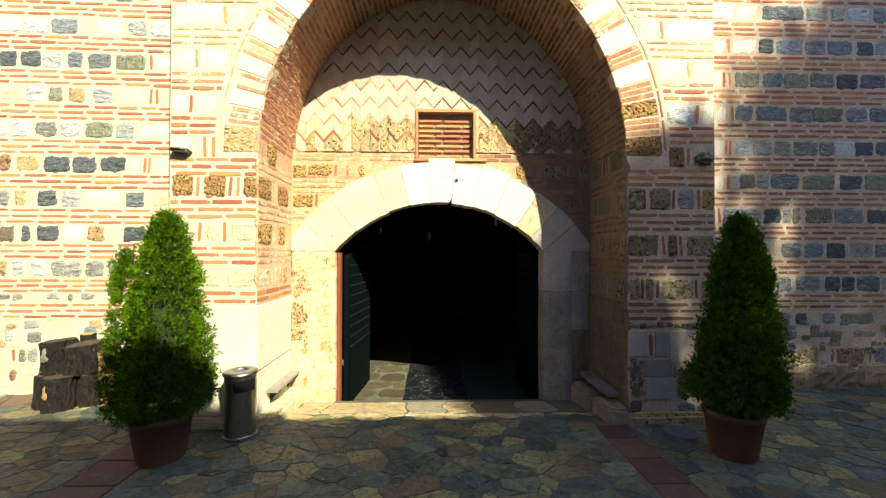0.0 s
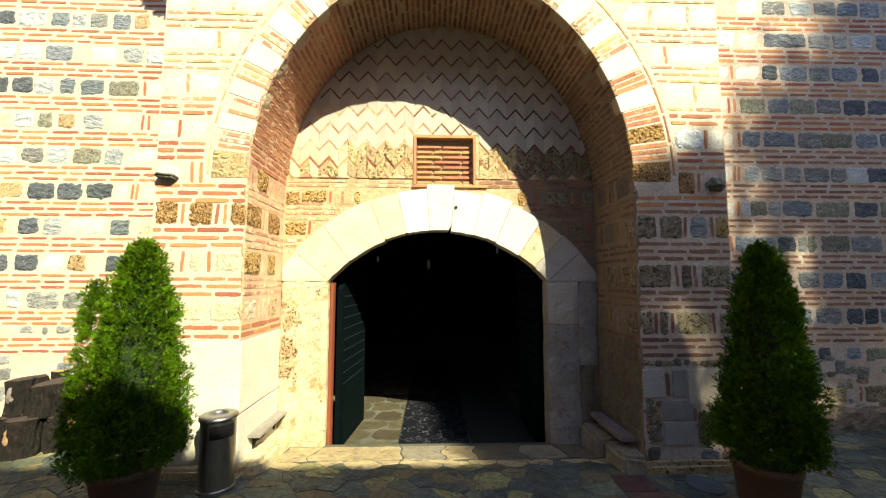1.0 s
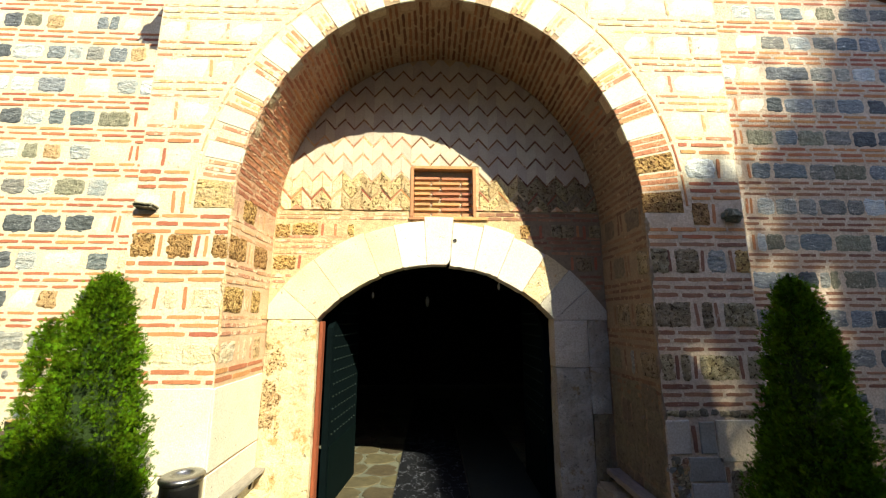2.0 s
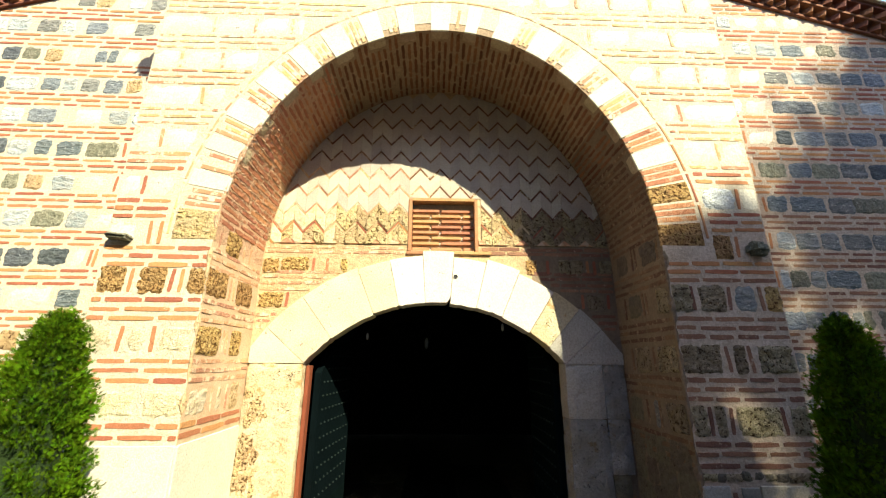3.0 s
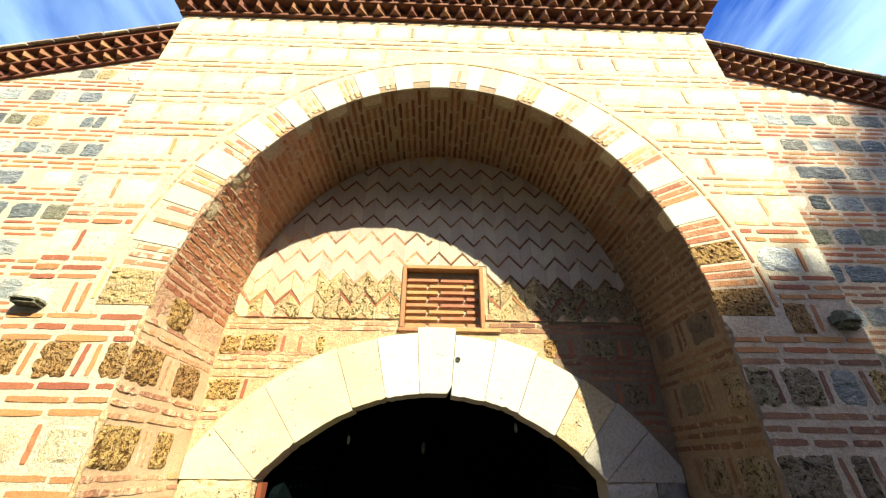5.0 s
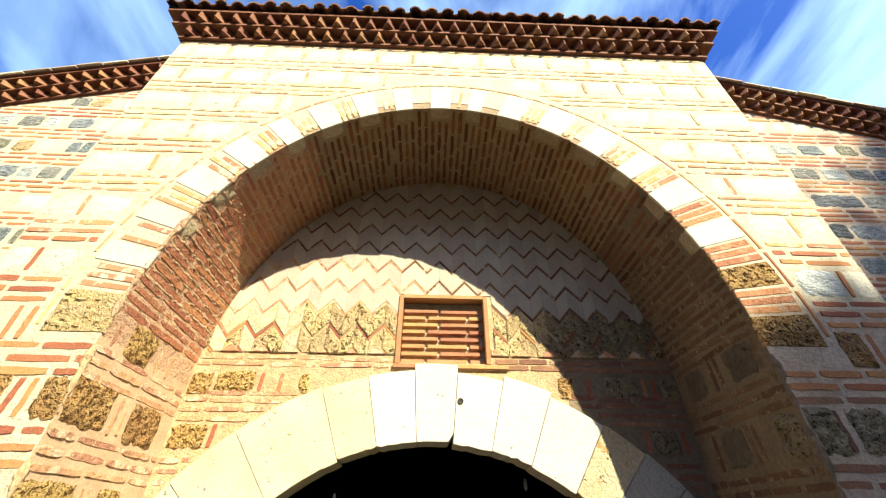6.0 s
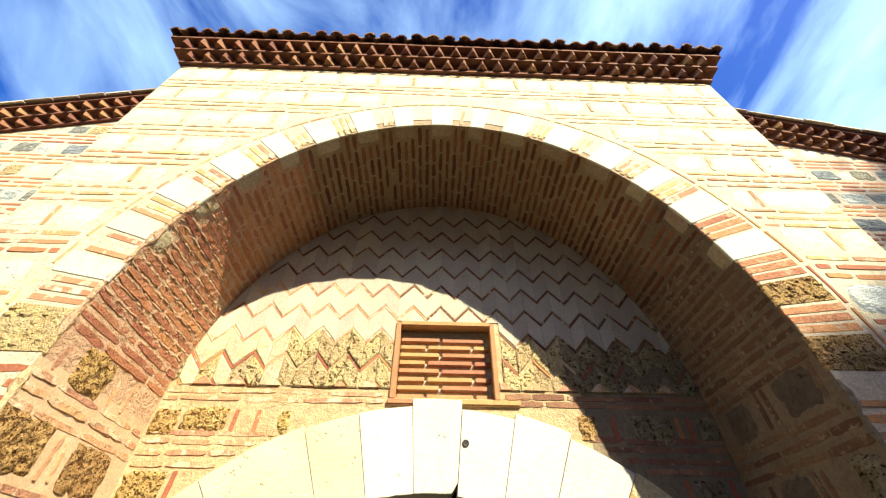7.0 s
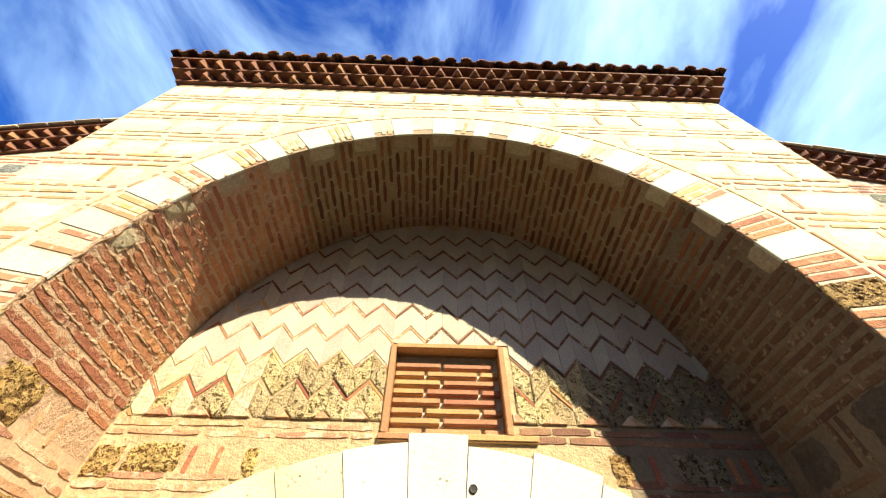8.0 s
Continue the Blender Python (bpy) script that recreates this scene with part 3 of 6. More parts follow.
def ground_z(x, y):
    if JX0 < x < JX1 and y > 3.7:
        return -0.12 * min(1, (y - 3.7) / 0.86)
    return 0.0


FACE = Matrix.Translation((0, FRONT, 0))
BACK = Matrix.Translation((0, REAR, 0))
JAMB_L = Matrix.Translation((JX0, 0, 0)) @ pose(0, 0, 0, 0, 0, 90)      # local x runs along +y
JAMB_R = Matrix.Translation((JX1, 0, 0)) @ pose(0, 0, 0, 0, 0, -90)     # local x runs along -y
R = random.Random(11)

# ---- ground ----
gx, gy = [-90, JX0 - 0.02, JX0, JX1, JX1 + 0.02, 90], [-90, 3.7, 4.6, 4.62, 90]
gv = [(x, y, -0.006 + (ground_z(min(max(x, JX0 + 0.001), JX1 - 0.001) if JX0 <= x <= JX1 else x, y) if y < 4.61 else -0.4)) for y in gy for x in gx]
gf = [(j * 6 + i, j * 6 + i + 1, j * 6 + i + 7, j * 6 + i + 6) for j in range(4) for i in range(5)]
ground = tagged(part("ground", (gv, gf), M_JOINT), "grey-brown stone paving of a courtyard", "paving", kind="structure")

# ---- church wall with the door opening and the small window ----
WX0, WX1, WZ0, WZ1 = -0.13, 0.53, 2.745, 3.285
REB = 0.20
opening = lambda x: DZC + math.sqrt((DR + REB) ** 2 - (x - DCX) ** 2) if DX0 - REB < x < DX1 + REB else -0.5
inner = [DX0 - REB + (WX0 - DX0 + REB) * i / 9 for i in range(10)]
inner2 = [WX1 + (DX1 + REB - WX1) * i / 9 for i in range(10)]
mid = spans([WX0 + (WX1 - WX0) * i / 6 for i in range(7)])
xs = spans([-9.0, -6.0, -4.0, -2.4, JX0, DX0 - REB]) + spans(inner) + spans(inner2) + spans([DX1 + REB, JX1, 2.8, 4.5, 6.5, 9.4])
bm = column_wall(xs, opening, rake_z, REAR, 5.25)
column_wall(mid, opening, lambda x: WZ0, REAR, 5.25, bm)
column_wall(mid, lambda x: WZ1, rake_z, REAR, 5.25, bm)
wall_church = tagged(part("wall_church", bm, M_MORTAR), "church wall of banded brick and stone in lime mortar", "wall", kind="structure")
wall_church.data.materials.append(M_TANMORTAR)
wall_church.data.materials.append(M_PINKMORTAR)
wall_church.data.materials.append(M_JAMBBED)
# right end of the niche back: mortar darkened in place of the jamb's shadow
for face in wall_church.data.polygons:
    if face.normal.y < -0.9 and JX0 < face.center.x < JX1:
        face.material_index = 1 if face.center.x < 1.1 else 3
    elif face.normal.y < -0.9 and face.center.x > PX1:
        face.material_index = 2

# ---- portal block with the great arch ----
outer_pts = [JX0] + [ACX - AA * math.cos(math.pi * i / 40) for i in range(1, 40)] + [JX1]
portal_lo = lambda x: (arch_z(x) + 0.08 if JX0 < x < JX1 else -0.5)
bm = column_wall(spans([PX0, -2.0, JX0]) + spans(outer_pts) + spans([JX1, 2.3, PX1]), portal_lo, lambda x: PTOP, FRONT, REAR + 0.02)
for z in (2.32, 2.80):
    bmesh.ops.bisect_plane(bm, geom=bm.verts[:] + bm.edges[:] + bm.faces[:], plane_co=(0, 0, z), plane_no=(0, 0, 1))
wall_portal = tagged(part("wall_portal", bm, M_MORTAR),
                     "projecting church portal of brick and pale stone with a deep arch", "wall", kind="structure")
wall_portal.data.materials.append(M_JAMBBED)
wall_portal.data.materials.append(mat("warm_mortar", (0.62, 0.45, 0.29), (0.52, 0.34, 0.205), scale=7, bump=0.35, grain=70, rnd=0.0, hue=0))
wall_portal.data.materials.append(M_PINKMORTAR)
# left jamb keeps warm mortar; the right one has its shade in the colour
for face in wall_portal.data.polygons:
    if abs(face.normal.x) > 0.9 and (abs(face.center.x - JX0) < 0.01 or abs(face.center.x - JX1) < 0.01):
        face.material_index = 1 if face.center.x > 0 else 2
    elif face.normal.y < -0.9 and face.center.x > JX1 and face.center.z < 2.8:
        face.material_index = 3

# ---- the arch's barrel vault ----
NSEG = 60
vv, vf = [], []
for i in range(NSEG + 1):
    t = math.pi * i / NSEG
    for k in (0.0, 0.1):
        for y in (FRONT + 0.004, REAR + 0.01):
            vv.append((ACX + (AA + k) * math.cos(t), y, AZC + (AB + k) * math.sin(t)))
for i in range(NSEG):
    a, c = 4 * i, 4 * i + 4
    vf += [(a, a + 1, c + 1, c), (a + 2, c + 2, c + 3, a + 3), (a, c, c + 2, a + 2), (a + 1, a + 3, c + 3, c + 1)]
vf += [(0, 2, 3, 1), (4 * NSEG, 4 * NSEG + 1, 4 * NSEG + 3, 4 * NSEG + 2)]
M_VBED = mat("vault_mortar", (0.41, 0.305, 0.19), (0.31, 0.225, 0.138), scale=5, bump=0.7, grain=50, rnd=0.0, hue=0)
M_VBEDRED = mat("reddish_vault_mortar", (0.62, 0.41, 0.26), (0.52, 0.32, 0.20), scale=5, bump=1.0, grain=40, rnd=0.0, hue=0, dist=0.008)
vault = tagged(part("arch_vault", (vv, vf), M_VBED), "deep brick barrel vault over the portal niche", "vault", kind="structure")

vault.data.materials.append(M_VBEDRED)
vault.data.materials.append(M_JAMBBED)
# mortar by turn: left redder and lightened as sunlit, low right darkened as shaded
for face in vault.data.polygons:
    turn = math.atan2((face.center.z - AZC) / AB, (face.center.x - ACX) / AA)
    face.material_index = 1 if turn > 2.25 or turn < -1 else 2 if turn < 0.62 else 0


def vault_frame(t, y):
    o = Vector((math.cos(t) / AA, 0, math.sin(t) / AB)).normalized()
    x = Vector((0, 1, 0))
    z = x.cross(o)
    m = Matrix((x, o, z)).transposed().to_4x4()
    return Matrix.Translation((ACX + AA * math.cos(t), y, AZC + AB * math.sin(t))) @ m


# ring of voussoirs: one stone, then three bricks
GROUPS = (0.13, 0.285, 0.445, 0.62, 0.776, 0.963, 1.16, 1.35, 1.497, 1.675, 1.84, 2.011, 2.193, 2.351, 2.526, 2.697, 2.842, 2.985)
ring, t = [], 0.0
for g in GROUPS:
    ring.append((t, g - 0.038, "s"))
    for i in range(3):
        a = g - 0.038 + 0.0253 * i
        ring.append((a, a + 0.0253, "m" if 1.25 < g < 1.75 and i != 1 or R.random() < 0.08 else "b"))
    t = g + 0.038
ring.append((t, math.pi, "s"))

vb = Pieces("vault_brick", vault, (ACX, FRONT, 4.6), 300, "weathered red bricks of a vault")
arc, t = [], 0.0
while t < math.pi:
    arc.append(t)
    t += 0.060 / math.hypot(AA * math.sin(t), AB * math.cos(t))
faced = [(a, c) for a, c, q in ring if q == "s" and abs(a - 1.57) < 1.25]
for t in arc:
    if math.sin(t) * AB < (0.175 if t > 1.57 else 0.115):
        continue
    old = t > 2.52
    y = FRONT + (0.125 if any(a <= t <= c for a, c in faced) else 0.012) + R.uniform(0, 0.03)
    while y < REAR - 0.03:
        w = R.uniform(0.22, 0.42) if old else R.uniform(0.12, 0.26)
        y1 = min(y + w, REAR - 0.005)
        if y1 - y > 0.04:
            hh = R.uniform(0.024, 0.029) if old else R.uniform(0.018, 0.0225)
            if R.random() > 0.03:
                # the lowest right rows use the brick darkened for shade
                lay_brick(vb, vault_frame(t, (y + y1) / 2), -(y1 - y) / 2, (y1 - y) / 2, -hh, hh, R, M_JAMBBRICK if t > 2.2 else M_SHADEBRICK if t < 0.45 else M_BRICKV, R.uniform(-1.5, 1.5))
        y = y1 + R.uniform(0.008, 0.018)
vb.done()
M_SOFFIT = mat("dusty_pale_stone", (0.52, 0.43, 0.29), (0.44, 0.34, 0.21), scale=8, bump=0.8, grain=50, rnd=0.15)
soffit = Pieces("soffit_stone", vault, (ACX, FRONT, 4.6))
for a, c in faced:
    h = (c - a) * (AA + AB) / 2 * 0.92
    soffit.add(rough_stone(0.10, h, R, 0.03, 0.06, 0.005, 0.004, 0.05), vault_frame((a + c) / 2, FRONT + 0.056), M_SOFFIT)
soffit.done()


def mortar_ridge(verts, faces, t0, t1, y0, y1, rng):
    """A lumpy bead of mortar on the vault from (t0, y0) to (t1, y1)."""
    n = max(3, int(abs(y1 - y0) / 0.022) + int(abs(t1 - t0) * AA / 0.012))
    k = len(verts)
    for i in range(n + 1):
        f = i / n
        t, y = t0 + (t1 - t0) * f, y0 + (y1 - y0) * f
        m = vault_frame(t, y)
        along = Vector((y1 - y0, 0, (t1 - t0) * AA)).normalized()
        cross = Vector((-along.z, 0, along.x))
        w, up = rng.uniform(0.004, 0.011), rng.uniform(-0.002, 0.010)
        j = rng.uniform(-0.004, 0.004)
        for a, b in ((-w - 0.004, 0.004), (-w * 0.5, -up), (w * 0.5, -up * rng.uniform(0.7, 1.1)), (w + 0.004, 0.004)):
            v = cross * (a + j)
            verts.append(tuple(m @ Vector((v.x, b, v.z))))
    for i in range(n):
        for q in range(3):
            a = k + 4 * i + q
            faces.append((a, a + 1, a + 5, a + 4))


rv, rf = [], []
for t0, t1 in zip(arc, arc[1:]):
    if 2.2 < t1 < 2.98:
        y = FRONT + 0.02 if (t0 + t1) / 2 > 2.5 else FRONT + 0.13
        tm = (t0 + t1) / 2
        while y < REAR - 0.05:
            y1 = min(y + R.uniform(0.15, 0.5), REAR - 0.02)
            if R.random() < 0.85:
                mortar_ridge(rv, rf, tm, tm + R.uniform(-0.003, 0.003), y, y1, R)
            if R.random() < 0.8:
                mortar_ridge(rv, rf, t0 + 0.2 * (t1 - t0), t1 - 0.2 * (t1 - t0), y1, y1 + R.uniform(-0.01, 0.01), R)
            y = y1
tagged(part("mortar_ridge", (rv, rf), M_VBEDRED, vault), "crumbling mortar ridges between worn bricks", kind="stuff")

# ---- worn mortar over the arrises of the niche ----
def worn_edge(points, size, material, seed):
    """A lumpy bead of mortar along a line of points on a corner."""
    rng = random.Random(seed)
    verts, faces, seg = [], [], 8
    for p, axis_a, axis_b in points:
        k = size * max(0.1, 0.6 + 1.9 * noise.noise(p * 9 + Vector((seed, 0, 0))))
        for i in range(seg):
            a = 2 * math.pi * i / seg
            r = k * (1 + rng.uniform(-0.22, 0.22))
            verts.append(tuple(p + axis_a * (r * math.cos(a) + k * 0.45) + axis_b * (r * math.sin(a) + k * 0.45)))
    for j in range(len(points) - 1):
        for i in range(seg):
            faces.append((j * seg + i, j * seg + (i + 1) % seg, (j + 1) * seg + (i + 1) % seg, (j + 1) * seg + i))
    part("worn_arris", (verts, faces), material, wall_portal, "crumbling mortar over a worn corner")


AXY = Vector((0, 1, 0))
worn_edge([(Vector((JX0, FRONT, 1.16 + 0.02 * i)), Vector((-1, 0, 0)), AXY) for i in range(70)], 0.014, M_TANMORTAR, 3)
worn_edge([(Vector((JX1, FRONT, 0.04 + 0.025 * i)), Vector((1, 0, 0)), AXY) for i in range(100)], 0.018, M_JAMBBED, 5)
worn_edge([(Vector((ACX + AA * math.cos(t), FRONT, AZC + AB * math.sin(t))), Vector((math.cos(t), 0, math.sin(t))), AXY) for t in (3.10 - 0.010 * i for i in range(66))], 0.018, M_VBEDRED, 7)

# ---- face of the portal ----
face_b = Pieces("brick", wall_portal, (0.2, FRONT, 3.4), 300, "weathered red facing bricks")
face_s = Pieces("stone_block", wall_portal, (0.2, FRONT, 3.0), 300)
vous = Pieces("voussoir", wall_portal, (0.2, FRONT, 3.0))
ringb = Pieces("arch_brick", wall_portal, (0.2, FRONT, 3.0))


def ell(t, a, b, cx):
    return (cx + a * math.cos(t), AZC + b * math.sin(t))


springers = {ring[0][0]: "r", [e for e in ring if e[2] == "s"][1][0]: "r", [e for e in ring if e[2] == "s"][-1][0]: "y"}
for a, c, q in ring:
    if q == "m":
        continue
    g = 0.004 if q == "s" else 0.0035 if a < 0.7 else 0.0052
    e = 0.0 if q == "s" else R.uniform(0.0, 0.02 if a < 0.7 else 0.08)
    ta, tc = a + g, c - g
    k0 = -0.007 + e * 0.5
    k1 = -0.012 - e
    ts = (ta, (ta + tc) / 2, tc)
    poly = [ell(u, AA + k0, AB + k0, ACX) for u in ts] + [ell(u, EA + k1, EB + k1, ECX) for u in reversed(ts)]
    poly = poly[::-1]
    cx, cz = sum(p[0] for p in poly) / 6, sum(p[1] for p in poly) / 6
    loc = [(x - cx, z - cz) for x, z in poly]
    if q == "s":
        if a in springers:
            geo = prism(loc, 0.004, 0.010, 0.012)
            for i in range(26):
                f, g = R.uniform(0.12, 0.88), R.uniform(0.12, 0.88)
                u = ta + (tc - ta) * f
                lo, hi = ell(u, AA, AB, ACX), ell(u, EA, EB, ECX)
                vous.add(rough_stone(R.uniform(0.03, 0.07), R.uniform(0.025, 0.05), R, 0.012, 0.15, 0.008, 0.003, 0.3, 0.004, 0.004, 0.004), FACE @ Matrix.Translation((lo[0] + (hi[0] - lo[0]) * g, -0.004, lo[1] + (hi[1] - lo[1]) * g)), STONE[springers[a]])
        else:
            geo = prism(loc, 0.004, 0.005, 0.012)
        vous.add(geo, FACE @ Matrix.Translation((cx, 0, cz)), STONE[springers[a]] if a in springers else M_ASHLAR)
    else:
        ringb.add(prism(loc, R.uniform(0.0015, 0.004), 0.003, 0.012), FACE @ Matrix.Translation((cx, 0, cz)), M_SUNBRICK if 0.95 < a < 2.3 else M_JAMBBRICK if a < 0.5 else M_PALEBRICK)
# thin brick hood round the arch
t = 0.03
while t < math.pi - 0.03:
    dt = R.uniform(0.075, 0.12)
    ts = (t, t + dt / 2, min(t + dt, math.pi - 0.02))
    poly = [ell(u, EA + 0.008, EB + 0.008, ECX) for u in ts] + [ell(u, EA + 0.028, EB + 0.028, ECX) for u in reversed(ts)]
    poly = poly[::-1]
    cx, cz = sum(p[0] for p in poly) / 6, sum(p[1] for p in poly) / 6
    ringb.add(prism([(x - cx, z - cz) for x, z in poly], 0.004, 0.004, 0.012), FACE @ Matrix.Translation((cx, 0, cz)), M_BRICK if t < 0.4 else M_PALEBRICK if t < 0.75 else M_SUNBRICK)
    t += dt + 0.012
vous.done()
ringb.done()

HOOD = 0.06


def face_spans(z0, z1):
    """Where the portal's face is free beside the arch between two heights."""
    if z0 > AZC + EB + HOOD:
        return [(PX0 + 0.005, PX1 - 0.005)]
    if z1 < AZC - 0.02:
        return [(PX0 + 0.005, JX0 - 0.005), (JX1 + 0.005, PX1 - 0.005)]
    d = arch_x(max(z0, AZC), ECX, EA + HOOD, EB + HOOD)
    return [(PX0 + 0.005, ECX - d), (ECX + d, PX1 - 0.005)]


COURSES = ((1.375, 1.81, 2.235, 2.61, 3.01, 3.44, 3.86, 4.235, 4.63, 5.04, 5.43),
           (1.27, 1.69, 2.14, 2.555, 2.97, 3.41, 3.79, 4.195, 4.60, 5.025, 5.43))


def beds(side):
    """Heights of the brick rows between the stone courses."""
    zs = COURSES[side]
    rows = [1.165, 1.234] if side == 0 else [0.988, 1.058, 1.122]
    for a, c in zip(zs, zs[1:]):
        rows += [(a + c) / 2 + dz for dz in (-0.066, 0.0, 0.066)]
    return rows + [5.572]


PIER = (("y-240~14 v-222 q-217~26 q-189~34 v-153", "q-239~22 v-213 q-208~14 v-190 q-186~25", "t-238~18 v-215 t-209~19 v-185 v-178 t-172~12", "p-240~22 v-209 v-201 y-193~30", "v-222",
         "v-217", "v-191", "v-216 v-180", "v-193 v-156 v-123", "v-218 v-179 v-143 v-108 v-72 v-37 v0", "v-226 v-190 v-154 v-118 v-84 v-48 v-14"),
        ("k194~10 v207 k211~6 v222 k227~30 v260 k266~13", "k194~28 v228 k233~8 v245 k252~25", "k194~14 v209 k215~19 v238 g243~15 v263 t267~11", "t194~29 v226 r232~16 v253", "l231~28 v262",
         "v254", "v227", "v214 v251", "v154 v232", "v37 v71 v108 v145 v178 v218 v253", "v20 v52 v84 v118 v157 v193 v233 v262"))
for i in (0, 1):
    for k, zc in enumerate(COURSES[i]):
        free = face_spans(zc - 0.095, zc + 0.095)
        if len(free) == 1:
            free = [(free[0][0], 0.19), (0.20, free[0][1])]
        set_row(face_s, face_b, FACE, free[i][0], free[i][1], zc, R, PIER[i][k], h=0.20 if k < 4 else 0.185, fill="" if k < 4 else "p", upright=M_DUSTSHADEBRICK if i == 1 and k < 3 else M_BRICK if zc < 3.1 else M_PALEBRICK if zc < 4.0 else M_SUNBRICK)
    for z in beds(i):
        free = face_spans(z - 0.02, z + 0.02)
        if len(free) == 1:
            free = [(free[0][0], 0.19), (0.20, free[0][1])]
        # bricks paler higher up, the overexposed sunlight put into their colour
        brick_row(face_b, FACE, free[i][0], free[i][1], z, R, M_DUSTSHADEBRICK if i == 1 and z < 2.3 else M_BRICK if z < 3.2 else M_PALEBRICK if z < 4.2 else M_SUNBRICK, h=0.040 if z < 3.4 else 0.028, length=0.30, gap=0.026)
# jamb faces of the niche
JAMB_ROWS = (("q370~26 v402 q408~10 v424 y430~14", "t370~30 v406 v411 t418~16", "r370~28 v404 v410 r416~26", "v378 r388~22 v418 v430"),
             ("k-394~22 v-404 g-412~6 v-422 e-450~20", "k-396~24 v-402 k-430~22 v-436", "k-386~15 v-402 v-407 e-432~22 v-438", "v-376 e-402~24 v-410 v-416 e-446~20"))
for i, base in ((0, JAMB_L), (1, JAMB_R)):
    u0, u1 = (FRONT, REAR) if i == 0 else (-REAR, -FRONT)
    for k in range(4):
        set_row(face_s, face_b, base, u0 + 0.01, u1 - 0.01, COURSES[i][k], R, JAMB_ROWS[i][k], h=0.20, upright=M_SHADEBRICK if i else M_WASHBRICK)
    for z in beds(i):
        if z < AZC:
            brick_row(face_b, base, u0, u1, z, R, M_WASHBRICK if i == 0 and z > 1.5 else M_BRICK if i == 0 else M_SHADEBRICK, h=0.046 if i == 0 else 0.040, length=0.30, gap=0.014)
# plinth blocks
def block(base, u0, u1, z0, z1, material, proud=0.012):
    face_s.add(prism(ragged(u1 - u0 - 0.004, z1 - z0 - 0.004, R, 0.008, 0.012), proud, 0.006, 0.012), base @ Matrix.Translation(((u0 + u1) / 2, 0, (z0 + z1) / 2)), material)


block(FACE, PX0, -1.60, 0.50, 1.12, M_ASHLAR)
block(FACE, PX0, -1.60, 0.10, 0.49, M_ASHLAR)
block(JAMB_L, FRONT, 4.54, 0.50, 1.12, M_ASHLAR)
block(JAMB_L, FRONT, 4.54, 0.04, 0.49, M_ASHLAR)
block(FACE, JX1 + 0.005, 2.115, 0.62, 0.87, M_PALEMARBLE)
geo, me = brick_shape(M_DUSTSHADEBRICK, 3)
face_b.add(geo, FACE @ Matrix.Translation((2.15, 0, 0.73)) @ pose(0, 0, 0, 0, 88, 0) @ Matrix.Diagonal((0.20, 1, 0.04, 1)), M_DUSTSHADEBRICK, me)
face_b.add(geo, FACE @ Matrix.Translation((2.385, 0, 0.47)) @ pose(0, 0, 0, 0, 91, 0) @ Matrix.Diagonal((0.11, 1, 0.036, 1)), M_DUSTSHADEBRICK, me)
block(FACE, 2.19, 2.315, 0.62, 0.86, M_GREYMARBLE)
block(FACE, 2.325, 2.66, 0.56, 0.87, M_CREAMSTONE)
block(FACE, 2.08, 2.36, 0.425, 0.60, M_GREYMARBLE)
block(FACE, 2.09, 2.37, 0.215, 0.415, M_PALEMARBLE)
stone(face_s, FACE, 2.56, 0.36, 0.30, 0.28, R, "k", 0.1, 0.3)
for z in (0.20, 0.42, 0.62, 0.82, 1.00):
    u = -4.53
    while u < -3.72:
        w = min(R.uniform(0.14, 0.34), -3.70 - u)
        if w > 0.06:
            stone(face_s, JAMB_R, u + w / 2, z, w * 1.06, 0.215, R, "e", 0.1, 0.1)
        u += w + 0.02
for i in range(34):
    stone(face_s, FACE, R.uniform(1.95, 2.06), R.uniform(0.24, 0.57), R.uniform(0.03, 0.07), R.uniform(0.03, 0.06), R, R.choice("ekgn"), 0.15, 0.25)
for i in range(9):
    stone(face_s, FACE, 1.99 + 0.085 * i, 0.925 + R.uniform(-0.012, 0.012), R.uniform(0.06, 0.10), R.uniform(0.03, 0.05), R, R.choice("kgoek"), 0.15, 0.25)
for x, z, w, h, q in ((2.50, 0.12, 0.16, 0.12, "g"), (2.68, 0.12, 0.14, 0.1, "n"), (2.0, 0.14, 0.12, 0.12, "e"), (2.70, 0.66, 0.12, 0.22, "g"), (2.48, 0.50, 0.14, 0.08, "q")):
    stone(face_s, FACE, x, z, w, h, R, q, 0.15, 0.25)
face_b.done()
face_s.done()

